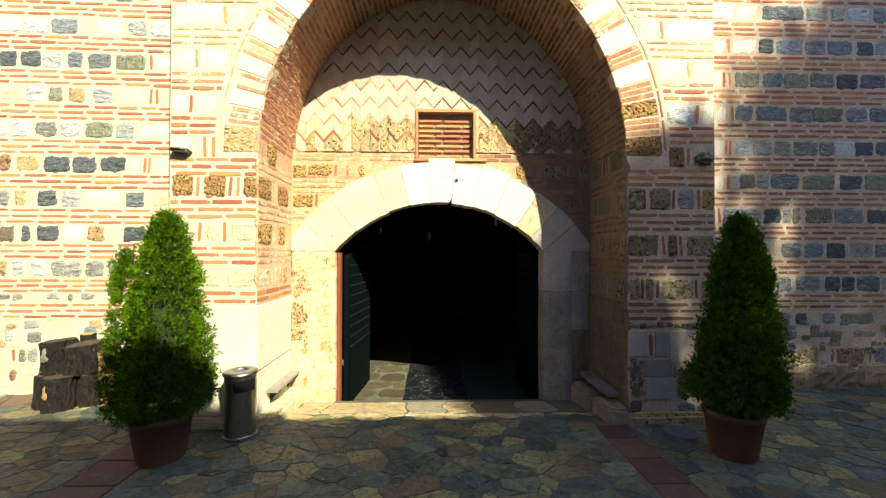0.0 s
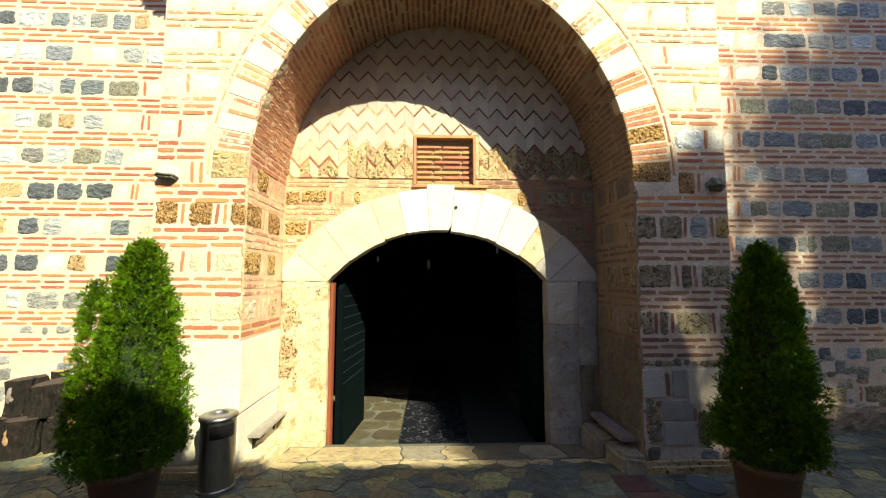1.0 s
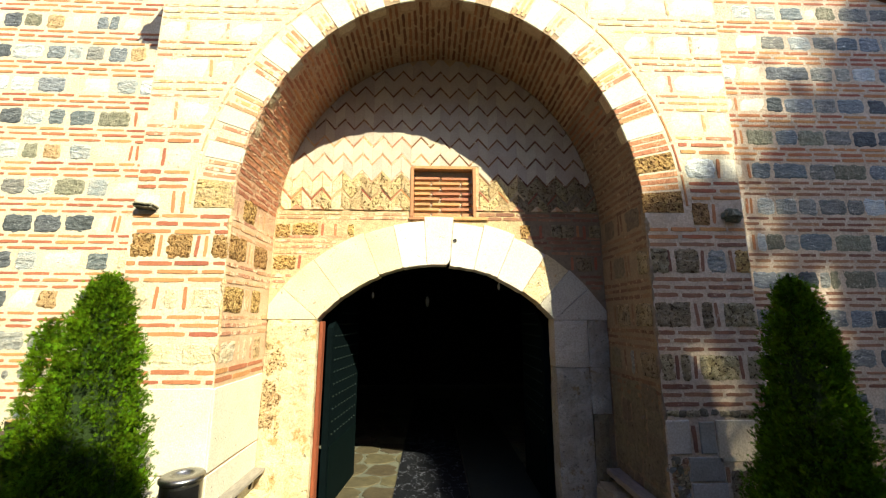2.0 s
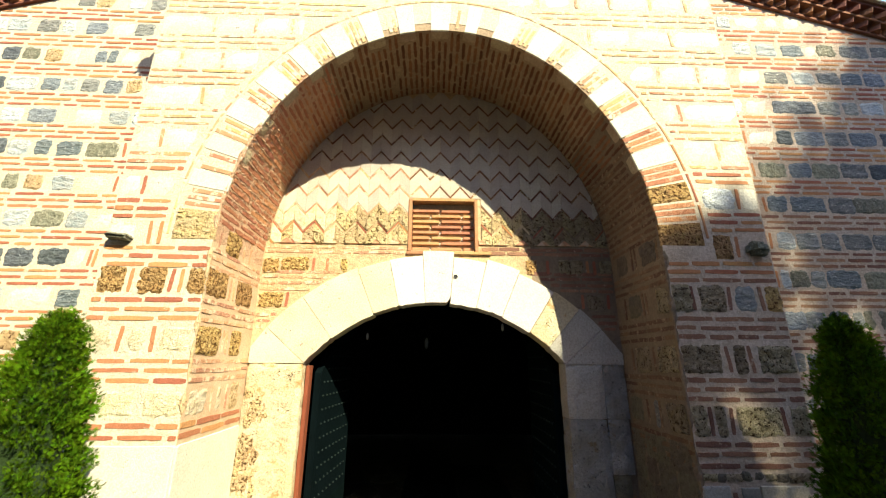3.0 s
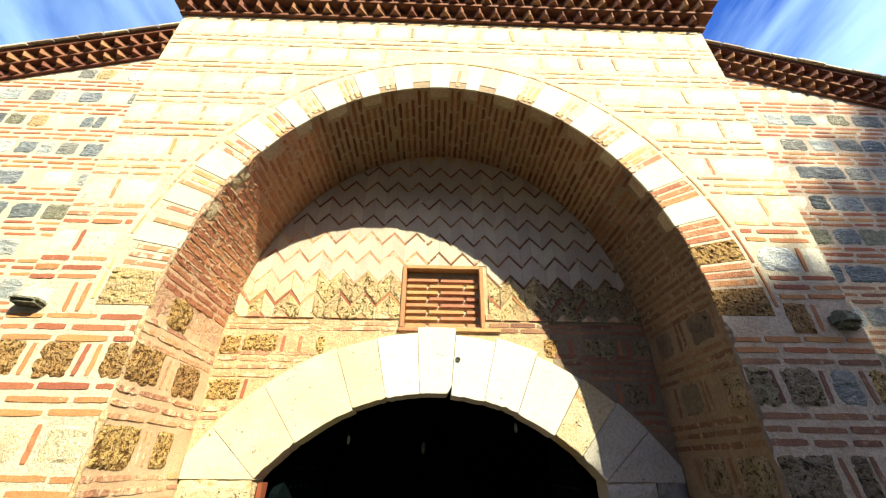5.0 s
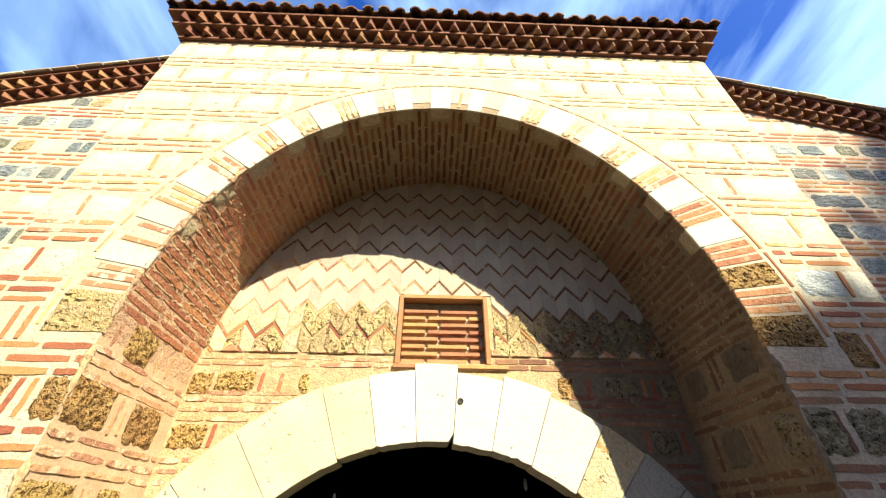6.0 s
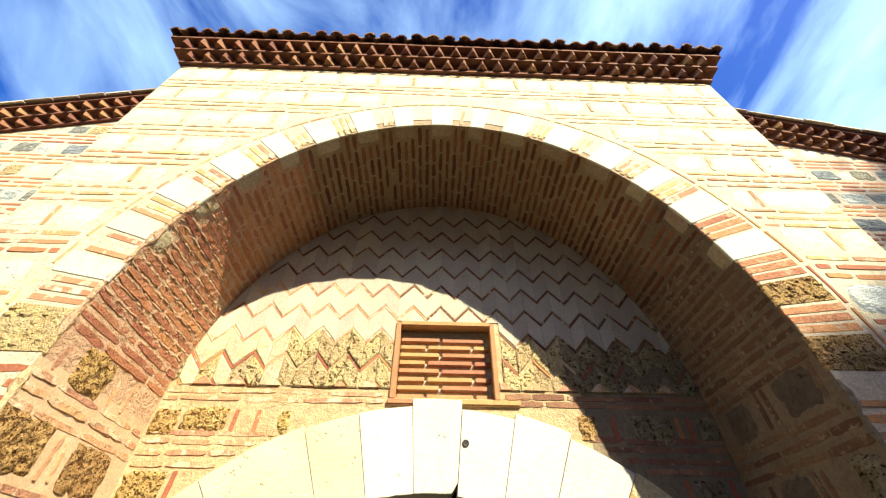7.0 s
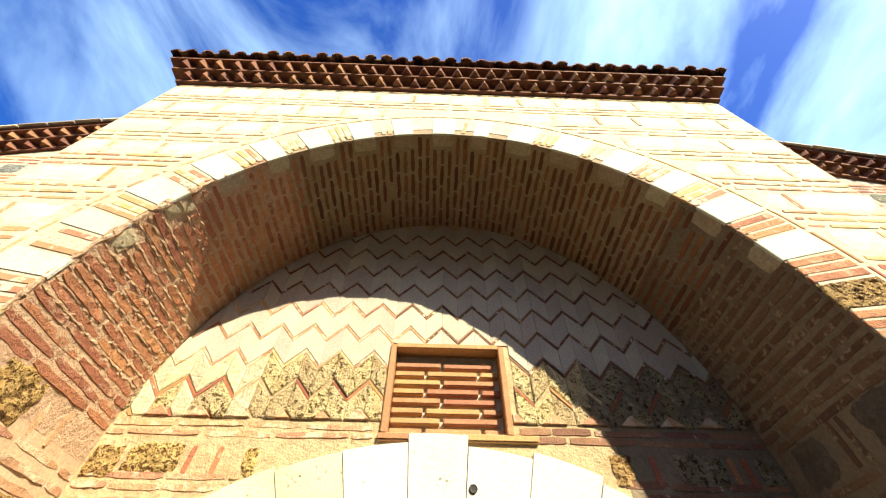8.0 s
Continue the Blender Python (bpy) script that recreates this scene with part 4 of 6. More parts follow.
# ---- church wall: banded stone and brick ----
SIDE_ROWS = ((
    "n-488~7 l-474~13 l-454~15 g-431~32 g-393~20 o-368~7 g-352~22 l-320~24", "e-489~16 d-465~9 d-448~24 p-420~24 n-392~18 d-351~24 p-322~24", "g-490~10 y-474~13 d-448~21 l-421~20 p-396~40 b-349~20 q-320~22",
    "n-490~11 y-472~25 d-441~28 d-409~25 d-378~28 p-345~13 v-328 v-323 p-318~22", "l-491~9 l-477~20 g-451~23 l-424~25 o-395~29 l-361~20 p-336~40", "q-491~25 l-463~21 o-437~15 y-415~18 l-387~22 p-360~27 v-322 v-315",
    "d-492~18 d-469~23 l-444~21 b-416~16 b-393~25 o-362~33 v-322 p-318~22", "l-493~25 l-464~23 b-435~29 p-384~27 l-348~21 l-322~21", "l-470~33 b-432~19 l-409~15 g-388~19 b-363~20 y-339~17",
    "d-487~19 o-465~19 y-439~19 p-415~15 b-382~13 b-368~10 p-353~21", "l-493~24 g-459~24 l-431~15 b-403~24 p-372~24 g-346~22", "g-480~20 y-400~20 l-362~20 g-336~18"),
    ("g345~24 b376~42 b422~18 g445~31 d482~18 d503~16 b522~29", "g342~28 b373~32 g428~24 b457~23 d484~24 g514~29 g545~23", "v351 b356~25 g382~21 d406~21 g430~11 o442~9 o458~34 g494~37 d536~32",
     "p344~15 v362 l366~10 o377~19 g398~15 b415~35 o455~40 d501~29 o533~36", "p344~13 v360 v365 l372~19 g393~24 g420~20 g444~30 g476~19 l496~24 d522~22 b548~22", "p350~12 v368 b372~21 b397~39 g440~28 o468~37 b511~26 b540~24",
     "p341~13 v358 v365 o372~30 b406~25 o433~30 g466~29 d499~27 d529~32", "p345~15 v364 p368~30 d402~18 b423~34 g460~25 b488~31 d525~21 g549~25", "l345~24 p373~27 d406~52 g462~26 g492~18 l514~28 b547~21",
     "p375~26 g407~28 l441~26 g472~27 b502~25 b530~25", "l377~21 l405~25 b437~27 p467~14 o482~23 g512~36", "l363~18 p388~30 p424~22 p448~33"))
# the rubble footings: height, stone height and the stones
FOOTINGS = ((("1.108", "0.075", "o-474~12 g-436~14 g-413~6 g-397~14 g-350~16"), ("0.79", "0.10", "g-461~18 y-389~14 p-360~20 q-335~16"), ("0.69", "0.17", "l-482~10 b-395~15 y-372~16"), ("0.645", "0.13", "g-457~15 d-503~12"),
             ("0.57", "0.12", "q-478~18 p-430~24"), ("0.44", "0.15", "v-472 q-498~20 g-466~7 g-455~9 q-440~30"), ("0.36", "0.14", "q-487~11 p-350~26"), ("0.22", "0.12", "n-476~7 q-466~24 q-512~22 y-440~28"), ("0.09", "0.10", "q-500~30 q-462~26 n-430~20")),
            (("0.83", "0.13", "b385~24 g418~20 d445~14 b478~16 o501~41 g560~24"), ("0.675", "0.16", "g390~20 b418~28 g463~12 g585~20"), ("0.64", "0.08", "o472~30 o517~28 g556~16"), ("0.52", "0.05", "g430~14 n485~16 o540~12"),
             ("0.38", "0.17", "v441 k410~24 k447~26 v490 k496~33 v538 b543~14 n565~24"), ("0.22", "0.09", "g481~16 q509~28 n450~18 q545~20"), ("0.14", "0.08", "n420~24 q470~20 n520~22")))
for side in (0, 1):
    x0, x1 = (-6.2, -2.9) if side == 0 else (3.2, 6.6)
    heart = (-3.2, REAR, 3.0) if side == 0 else (3.5, REAR, 3.0)
    sb = Pieces("brick", wall_church, heart, 300, "weathered red bricks in lime mortar")
    ss = Pieces("rubble_stone", wall_church, heart, 300, "rubble stones in lime mortar")
    c0, cp = (COURSE0, COURSE) if side == 0 else (0.833, 0.4135)
    kinds = "pplbgdo" if side == 0 else "bbggdlo"
    for k in range(1, 14):
        zc = c0 + cp * k
        limit = [x for x in (x0 + 0.02 * i for i in range(int((x1 - x0) / 0.02))) if rake_z(x) > zc + 0.1]
        if not limit:
            continue
        rows = SIDE_ROWS[side]
        sag = (lambda u, z=zc: -0.0055 * (z - 1.3) * (u + 3.9)) if side == 0 else None
        set_row(ss, sb, BACK, limit[0], limit[-1], zc, R, rows[k - 1] if k <= len(rows) else "p-360~20" if side == 0 else "p380~20", h=0.185, pool=kinds, out=-1 if side == 0 else 1, lean=sag)
    beds_z = [c0 + cp * (k + 0.5) + dz for k in range(1 - side, 14) for dz in (-0.066, 0.0, 0.066)] + ([1.292, 1.234, 1.176, 1.015, 0.950, 0.886] if side == 0 else [])
    for z in beds_z:
        limit = [x for x in (x0 + 0.02 * i for i in range(int((x1 - x0) / 0.02))) if rake_z(x) > z + 0.03]
        if limit:
            sag = (lambda u, z=z: -0.0055 * (z - 1.3) * (u + 3.9)) if side == 0 else None
            # low rows on the right wall use brick with shade in its colour
            brick_row(sb, BACK, limit[0], limit[-1], z, R, M_BRICK if side == 0 else M_DUSTSHADEBRICK if z < 3.2 else M_BRICK, h=0.034 + 0.005 * side, length=0.285, gap=0.034, lean=sag)
    for z, h, code in FOOTINGS[side]:
        set_row(ss, sb, BACK, x0, x1, float(z), R, code, h=float(h), pool="qpgyq" if side == 0 else "gonkq", out=-1 if side == 0 else 1)
    for i in range(22 if side == 0 else 75):
        stone(ss, BACK, R.uniform(-5.4, -3.0) if side == 0 else R.uniform(3.4, 6.2), R.uniform(0.08, 0.86), R.uniform(0.05, 0.13), R.uniform(0.04, 0.10), R, R.choice("qqpy" if side == 0 else "gknqoe"), 0.15, 0.25)
    sb.done()
    ss.done()

for x0, x1 in ((3.0, 4.3), (4.31, 5.2), (5.21, 6.6)):
    part("rough_footing", rough_stone(x1 - x0, 0.26, R, 0.07, 0.06, 0.03, 0.012, 0.05), mat("earthy_render", (0.33, 0.25, 0.165), (0.24, 0.18, 0.12), scale=7, bump=1.0, grain=30, rnd=0.1, dist=0.012), wall_church, "rough brown render at the wall foot", m=BACK @ Matrix.Translation(((x0 + x1) / 2, 0, 0.12)))

# ---- back of the niche: courses round the door's arch ----
nb = Pieces("brick", wall_church, (0, REAR, 3.0))
ns = Pieces("rubble_stone", wall_church, (0, REAR, 3.0))


def niche_spans(z0, z1):
    k = DRO * DRO - (z0 - DZC) ** 2
    d = math.sqrt(k) + 0.02 if k > 0 else 0.0
    if d == 0.0:
        return [(JX0 + 0.01, JX1 - 0.01)]
    return [(u, v) for u, v in ((JX0 + 0.01, DCX - d), (DCX + d, JX1 - 0.01)) if v - u > 0.05]


for k, codes in ((3, ("t22 v t30", "v k16 v k40")), (4, ("t14 t26 v _5 v _6 t24 _4 q9 q12", "t10 _4 v _4 k24 v v k30 v k30")), (2, ("t20", "t20"))):
    zc = COURSES[0][k - 1] - (0.03 if k == 4 else 0)
    for (u0, u1), code in zip(niche_spans(zc - 0.07, zc + 0.08), codes):
        stone_row(ns, nb, BACK, u0, u1, zc, R, code, pool="t", gap=0.03, h=0.15)
# rows right of the door use the darker brick, shadow included in its colour
for z in (1.97, 2.03, 2.09, 2.34, 2.40, 2.46, 2.51, 2.715, 2.765):
    for u0, u1 in niche_spans(z - 0.02, z + 0.02):
        if z > 2.7:
            for a, c in ((u0, min(u1, WX0 - 0.06)), (max(u0, WX1 + 0.06), u1)):
                if c - a > 0.1:
                    brick_row(nb, BACK, a, c, z, R, M_WASHBRICK if a < 0 else M_DUSTSHADEBRICK, h=0.042, length=0.4, gap=0.012)
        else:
            brick_row(nb, BACK, u0, u1, z, R, M_WASHBRICK if u0 < 0 else M_DUSTSHADEBRICK, h=0.042, length=0.27, gap=0.012)
nb.done()
ns.done()

# ---- tympanum: chevrons of pale tile between bent brick lines ----
CW, CA, CP, CZ0, CX0 = 0.1075, 0.12, 0.205, 3.112, 0.165   # column width, rise, row pitch, first row, a peak's x
ctile = Pieces("chevron_tile", wall_church, (0.1, REAR, 3.8))
cbrick = Pieces("chevron_brick", wall_church, (0.1, REAR, 3.8))
ctufa = Pieces("tufa_tile", wall_church, (0.1, REAR, 3.0))


def inside_arch(poly):
    for i in range(21):
        t = math.pi * i / 20
        a, b = math.cos(t) / AA, math.sin(t) / AB
        poly = clip(poly, a, b, 0.995 + a * ACX + b * AZC)
        if len(poly) < 3:
            return poly
    return poly


def set_piece(pieces, poly, material, proud, bevel=0.004):
    poly = inside_arch(poly)
    if len(poly) > 2:
        xm = sum(p[0] for p in poly) / len(poly)
        zm = sum(p[1] for p in poly) / len(poly)
        m0 = 0.035
        if WX0 - m0 < xm < WX1 + m0:
            poly = clip(poly, 0, -1, -(WZ1 + m0))
        elif zm < WZ1 + 0.1:
            poly = clip(poly, 1, 0, WX0 - m0) if xm < WX0 else clip(poly, -1, 0, -(WX1 + m0))
    if len(poly) > 2:
        poly = clip(poly, 0, -1, -2.80)
    clean = []
    for p in poly:
        if not clean or math.hypot(p[0] - clean[-1][0], p[1] - clean[-1][1]) > 0.004:
            clean.append(p)
    if len(clean) < 3 or area(clean) < 0.0006:
        return
    cx, cz = sum(p[0] for p in clean) / len(clean), sum(p[1] for p in clean) / len(clean)
    loc = [(x - cx, z - cz) for x, z in clean]
    if sum(p[0] * q[1] - q[0] * p[1] for p, q in zip(loc, loc[1:] + loc[:1])) < 0:
        loc = loc[::-1]
    pieces.add(prism(loc, proud, bevel, 0.01), BACK @ Matrix.Translation((cx, 0, cz)), material)


for col in range(-18, 18):
    x0, x1 = CX0 + col * CW, CX0 + (col + 1) * CW
    za, zb = (CA, 0.0) if col % 2 == 0 else (0.0, CA)
    for k in range(-3, 7):
        z = CZ0 + k * CP - 0.03 * max(0.0, x0 - 0.2)
        g = 0.0006
        line = 0.030
        j = R.uniform(-0.004, 0.004)
        low = k < 0
        top = CP - 0.004
        tile = [(x0 + g, z + za + line + j), (x1 - g, z + zb + line + j), (x1 - g, z + zb + top), (x0 + g, z + za + top)]
        if low:
            # dark tufa on the right carries the shadow that lies across these tiles
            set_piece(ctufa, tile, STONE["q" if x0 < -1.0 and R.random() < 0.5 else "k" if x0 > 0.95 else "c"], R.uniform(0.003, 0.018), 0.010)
        else:
            set_piece(ctile, tile, M_CHEV, R.uniform(0.004, 0.007), 0.0014)
        if k >= 0 or x0 < -1.05 or R.random() < 0.35:
            # paler lines where the sun falls, dark ones in shade: light set by material
            set_piece(cbrick, [(x0, z + za + 0.003), (x1, z + zb + 0.003), (x1, z + zb + line - 0.004), (x0, z + za + line - 0.004)], M_BRICK if low else R.choice((M_WASHBRICK, M_WASHBRICK, M_SUNBRICK)) if x0 < 0.35 - 0.3 * k and k < 3 else M_CHEVBRICK, R.uniform(0.002, 0.006), 0.002)
for i in range(15):
    x = -1.385 + 0.218 * i
    set_piece(cbrick, [(x - 0.07, 2.805), (x + 0.07, 2.805), (x + 0.008, 2.862), (x - 0.008, 2.862)], M_WASHBRICK, 0.014, 0.006)
for pc in (ctile, cbrick, ctufa):
    pc.done()

# ---- walled-up window in the tympanum ----
window_1 = new("window_1")
tagged(window_1, "small niche window walled up with red brick in a terracotta frame", "window", kind="structure")
bm = bmesh.new()
box(bm, WX0 - 0.02, WX1 + 0.02, REAR + 0.085, REAR + 0.2, WZ0 - 0.02, WZ1 + 0.02)
part("fill", bm, M_MORTAR, window_1)
for name, dims in (("frame", (WX0 - 0.03, WX0 + 0.005, WZ0 - 0.01, WZ1 + 0.02)), ("frame", (WX1 - 0.005, WX1 + 0.03, WZ0 - 0.01, WZ1 + 0.02)), ("frame", (WX0 + 0.006, WX1 - 0.006, WZ1 - 0.005, WZ1 + 0.03))):
    bm = bmesh.new()
    box(bm, dims[0], dims[1], REAR - 0.018, REAR + 0.09, dims[2], dims[3], 0.004)
    part(name, bm, M_NEWBRICK, window_1)
u = WX0 - 0.04
for w in (0.31, 0.16, 0.40):
    bm = bmesh.new()
    box(bm, u, u + w - 0.012, REAR - 0.025, REAR + 0.09, WZ0 - 0.048, WZ0 - 0.012, 0.006)
    part("sill", bm, M_NEWBRICK, window_1)
    u += w
for i in range(8):
    z = WZ0 + 0.03 + i * 0.060
    cut = 0.30 if i % 2 else 0.20
    for a, c in ((WX0, WX0 + cut), (WX0 + cut, WX0 + cut + 0.33), (WX0 + cut + 0.33, WX1)):
        a, c = a + 0.010, min(c, WX1) - 0.010
        if c - a > 0.04:
            bm = bmesh.new()
            box(bm, a, c, REAR + 0.045 + R.uniform(0, 0.01), REAR + 0.1, z - 0.0165, z + 0.0165, 0.004)
            me = bpy.data.meshes.new("brick")
            bm.to_mesh(me)
            bm.free()
            me.materials.append(M_NEWBRICK)
            ob = new("brick", me)
            ob.parent = window_1

# ---- stone door surround ----
surround = new("door_surround")
tagged(surround, "white stone door surround with a segmental arch of large voussoirs", "door frame", kind="structure")
angles = [-49.5, -38, -22, -13, -3.8, 4.8, 14, 23.4, 34, 42, 49.5]
for i, (a, c) in enumerate(zip(angles, angles[1:])):
    a, c = radians(a + 0.055), radians(c - 0.055)
    ts = [a + (c - a) * q / 8 for q in range(9)]
    r0 = DR + R.uniform(-0.004, 0.010)
    r1 = DRO + (R.uniform(-0.03, 0.03) if 0 < i < 9 else 0.0)
    chip = [r0 + abs(R.gauss(0, 0.003)) + (R.uniform(0.0, 0.009) if q in (0, 8) else 0.0) for q in range(9)]
    if i == 4:
        chip[8] += 0.05
    poly = [(DCX + r * math.sin(u), DZC + r * math.cos(u)) for r, u in zip(chip, ts)] + [(DCX + r1 * math.sin(u), DZC + r1 * math.cos(u)) for u in reversed(ts)]
    if i in (0, 9):
        poly = clip(poly, -1, 0, 1.592) if i == 0 else clip(poly, 1, 0, 1.912)
    cx, cz = sum(p[0] for p in poly) / len(poly), sum(p[1] for p in poly) / len(poly)
    part("voussoir", prism([(x - cx, z - cz) for x, z in poly], 0.03 + R.uniform(-0.0015, 0.002), 0.0035, 0.17), M_JAMB if i == 8 else M_PALEMARBLE if i == 9 else M_CREAMSTONE if i < 3 else M_DOORSTONE, surround, m=BACK @ Matrix.Translation((cx, 0, cz)))
for x0, x1, z0, z1, mt in ((-1.592, DX0, DZ - 0.1, SPR + 0.003, M_JAMB), (DX1, 1.702, 1.166, SPR + 0.003, M_PALEMARBLE), (DX1, 1.702, DZ - 0.1, 1.164, M_GREYJAMB), (1.703, 1.912, 1.166, SPR + 0.003, M_GREYJAMB), (1.703, 1.90, 0.715, 1.164, M_GREYJAMB), (1.705, 1.86, DZ - 0.1, 0.71, STONE["e"])):
    w, h = x1 - x0 - 0.002, z1 - z0
    part("jamb_stone", rough_stone(w, h, R, 0.055, 0.012, 0.012, 0.027, 0.008, 0.0, 0.17), mt, surround, m=BACK @ Matrix.Translation(((x0 + x1) / 2, 0, (z0 + z1) / 2)))
M_ERODED = mat("crumbling_stone", (0.50, 0.34, 0.165), (0.60, 0.46, 0.25), scale=11, bump=1.0, grain=38, rnd=0.15, hue=0.008, erode=0.45, pit_scale=38, dist=0.010)
for i in range(30):
    z = R.uniform(0.55, 1.5)
    x = -1.575 + abs(R.gauss(0, 0.09)) + (0.10 if 1.02 < z < 1.3 else 0.0) * R.random()
    part("worn_patch", rough_stone(R.uniform(0.05, 0.14), R.uniform(0.05, 0.17), R, 0.018, 0.14, 0.007, 0.0, 0.35, 0.004, 0.012, 0.006), M_ERODED, surround, "crumbled brown patch", m=BACK @ Matrix.Translation((min(x, -1.25), -0.034, z)))
# black disc on the stone in place of a hole's dark inside
bm = bmesh.new()
lathe(bm, [(0.021, -0.004), (0.019, 0.004), (0.010, 0.002)], 16)
part("bolt_hole", bm, M_BLACK, surround, "small black disc standing in for a dark hole", m=Matrix.Translation((0.325, REAR - 0.035, 2.47)) @ pose(0, 0, 0, 90, 0, 0))
u = JX0 + 0.17
# yellow slabs on the left, right-hand ones with shade in their colour
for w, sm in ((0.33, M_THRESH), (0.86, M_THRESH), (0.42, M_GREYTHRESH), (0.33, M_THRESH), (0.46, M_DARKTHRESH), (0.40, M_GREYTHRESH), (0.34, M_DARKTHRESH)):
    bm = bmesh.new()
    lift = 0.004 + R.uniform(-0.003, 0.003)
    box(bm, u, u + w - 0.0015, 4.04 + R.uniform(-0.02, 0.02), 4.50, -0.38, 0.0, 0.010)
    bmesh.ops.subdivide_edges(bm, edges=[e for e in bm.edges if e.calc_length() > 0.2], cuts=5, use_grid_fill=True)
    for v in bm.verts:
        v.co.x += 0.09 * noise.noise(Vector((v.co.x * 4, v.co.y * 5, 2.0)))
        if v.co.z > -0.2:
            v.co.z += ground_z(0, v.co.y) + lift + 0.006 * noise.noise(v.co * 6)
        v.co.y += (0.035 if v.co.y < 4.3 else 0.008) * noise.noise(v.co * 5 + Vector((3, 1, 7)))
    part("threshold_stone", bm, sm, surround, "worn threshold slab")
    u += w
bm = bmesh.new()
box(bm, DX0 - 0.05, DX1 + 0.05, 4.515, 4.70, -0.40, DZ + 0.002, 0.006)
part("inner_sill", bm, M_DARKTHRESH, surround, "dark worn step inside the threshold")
# impost corners between jamb and arch
for x0, x1 in ((-1.592, DX0 - 0.003), (DX1 + 0.003, 1.912)):
    xm = DX0 if x0 < 0 else DX1
    s = 1 if x0 < 0 else -1
    ta = radians(-49.6 * s)
    far = (DCX + DRO * math.sin(ta), DZC + DRO * math.cos(ta))
    near = (DCX + DR * math.sin(ta), DZC + DR * math.cos(ta))
    out = x0 if s > 0 else x1
    poly = [(out, SPR), (near[0], SPR), (near[0], near[1]), (far[0] if abs(far[0]) < abs(out) else out, far[1] if abs(far[0]) < abs(out) else 1.93), (out, 1.735 if s < 0 else 1.78)]
    if s < 0:
        poly = poly[::-1]
    cx, cz = sum(p[0] for p in poly) / 5, sum(p[1] for p in poly) / 5
    part("impost_stone", prism([(x - cx, z - cz) for x, z in poly], 0.03, 0.006, 0.17), M_CREAMSTONE if s > 0 else M_PALEMARBLE, surround, m=BACK @ Matrix.Translation((cx, 0, cz)))

# ---- inside of the church, seen through the door ----
bm = bmesh.new()
box(bm, -4.4, 4.7, 4.66, 12.4, DZ - 0.2, DZ - 0.012)
floor_inner = tagged(part("floor", bm, M_JOINT), "worn stone floor in the dark church", "floor", kind="structure")
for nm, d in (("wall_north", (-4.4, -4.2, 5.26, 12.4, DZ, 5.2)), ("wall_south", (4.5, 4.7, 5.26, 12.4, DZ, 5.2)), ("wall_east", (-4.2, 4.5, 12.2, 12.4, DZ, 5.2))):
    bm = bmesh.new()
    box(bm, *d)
    tagged(part(nm, bm, M_INNER), "plaster wall inside the church, blackened to stand for deep shade", "wall", kind="structure")
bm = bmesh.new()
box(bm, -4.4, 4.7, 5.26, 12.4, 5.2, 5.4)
tagged(part("ceiling", bm, M_INNER), "ceiling inside the church, blackened to stand for deep shade", "ceiling", kind="structure")

# ---- door leaves ----
def door_leaf(nm, hinge, angle, width, mirror, label):
    """A studded leaf with an arched head; local x runs from the hinge."""
    leaf = new(nm)
    tagged(leaf, label, "door", kind="structure")
    pts = [(0, DZ + 0.015), (width, DZ + 0.015)] + [(width * (1 - i / 8), 1.55 + 0.5 * math.sin(math.pi / 2 * (1 - i / 8))) for i in range(9)]
    verts = [(x, 0, z) for x, z in pts] + [(x, 0.06, z) for x, z in pts]
    n = len(pts)
    faces = [tuple(range(n))[::-1], tuple(range(n, 2 * n))] + [(i, (i + 1) % n, n + (i + 1) % n, n + i) for i in range(n)]
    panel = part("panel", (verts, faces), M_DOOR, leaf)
    bm = bmesh.new()
    box(bm, 0.04, width - 0.03, -0.012, -0.001, DZ + 0.04, 0.36, 0.004)
    box(bm, 0.04, width - 0.03, 0.061, 0.072, DZ + 0.04, 0.36, 0.004)
    part("kick_plate", bm, M_DOOR, panel, "plain dark kick plate")
    bm = bmesh.new()
    for i in range(9):
        for j in range(11):
            x, z = 0.10 + i * (width - 0.2) / 8, 0.46 + j * 0.125
            if z < 1.5 + 0.5 * math.sin(math.pi / 2 * x / width):
                for y in (-0.004, 0.064):
                    bmesh.ops.create_icosphere(bm, subdivisions=1, radius=0.011, matrix=Matrix.Translation((x, y, z)))
    tagged(part("studs", bm, M_STUD, panel), "rows of small metal studs", kind="stuff")
    leaf.matrix_basis = Matrix.Translation(hinge) @ pose(0, 0, 0, 0, 0, angle) @ Matrix.Diagonal((1, -1 if mirror else 1, 1, 1))
    return leaf


door_leaf("door_1", (DX0 + 0.05, 4.74, 0), 84, 0.98, True, "open dark green metal-clad church door leaf with studs")
door_leaf("door_2", (DX1 - 0.002, 4.745, 0), 90, 0.98, False, "open dark green metal-clad church door leaf with studs")
for x0, x1 in ((DX0 + 0.004, DX0 + 0.040),):
    bm = bmesh.new()
    box(bm, x0, x1, 4.60, 4.70, DZ, 1.62, 0.004)
    tagged(part("door_post", bm, M_FRAME), "reddish timber door post against the stone jamb", "door post", kind="structure")

inner_f = Pieces("flagstone", floor_inner, (0, 5, DZ))
ry = 4.68
while ry < 9.2:
    h = R.uniform(0.3, 0.5)
    u = -1.5
    while u < 1.7:
        w = R.uniform(0.3, 0.6)
        geo = prism(ragged(w - 0.02, h - 0.02, R, 0.10, 0.20), 0.010, 0.006, 0.004)
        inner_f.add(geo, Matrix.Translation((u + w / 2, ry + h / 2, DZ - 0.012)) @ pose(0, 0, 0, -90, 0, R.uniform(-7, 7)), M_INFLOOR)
        u += w
    ry += h
inner_f.done()
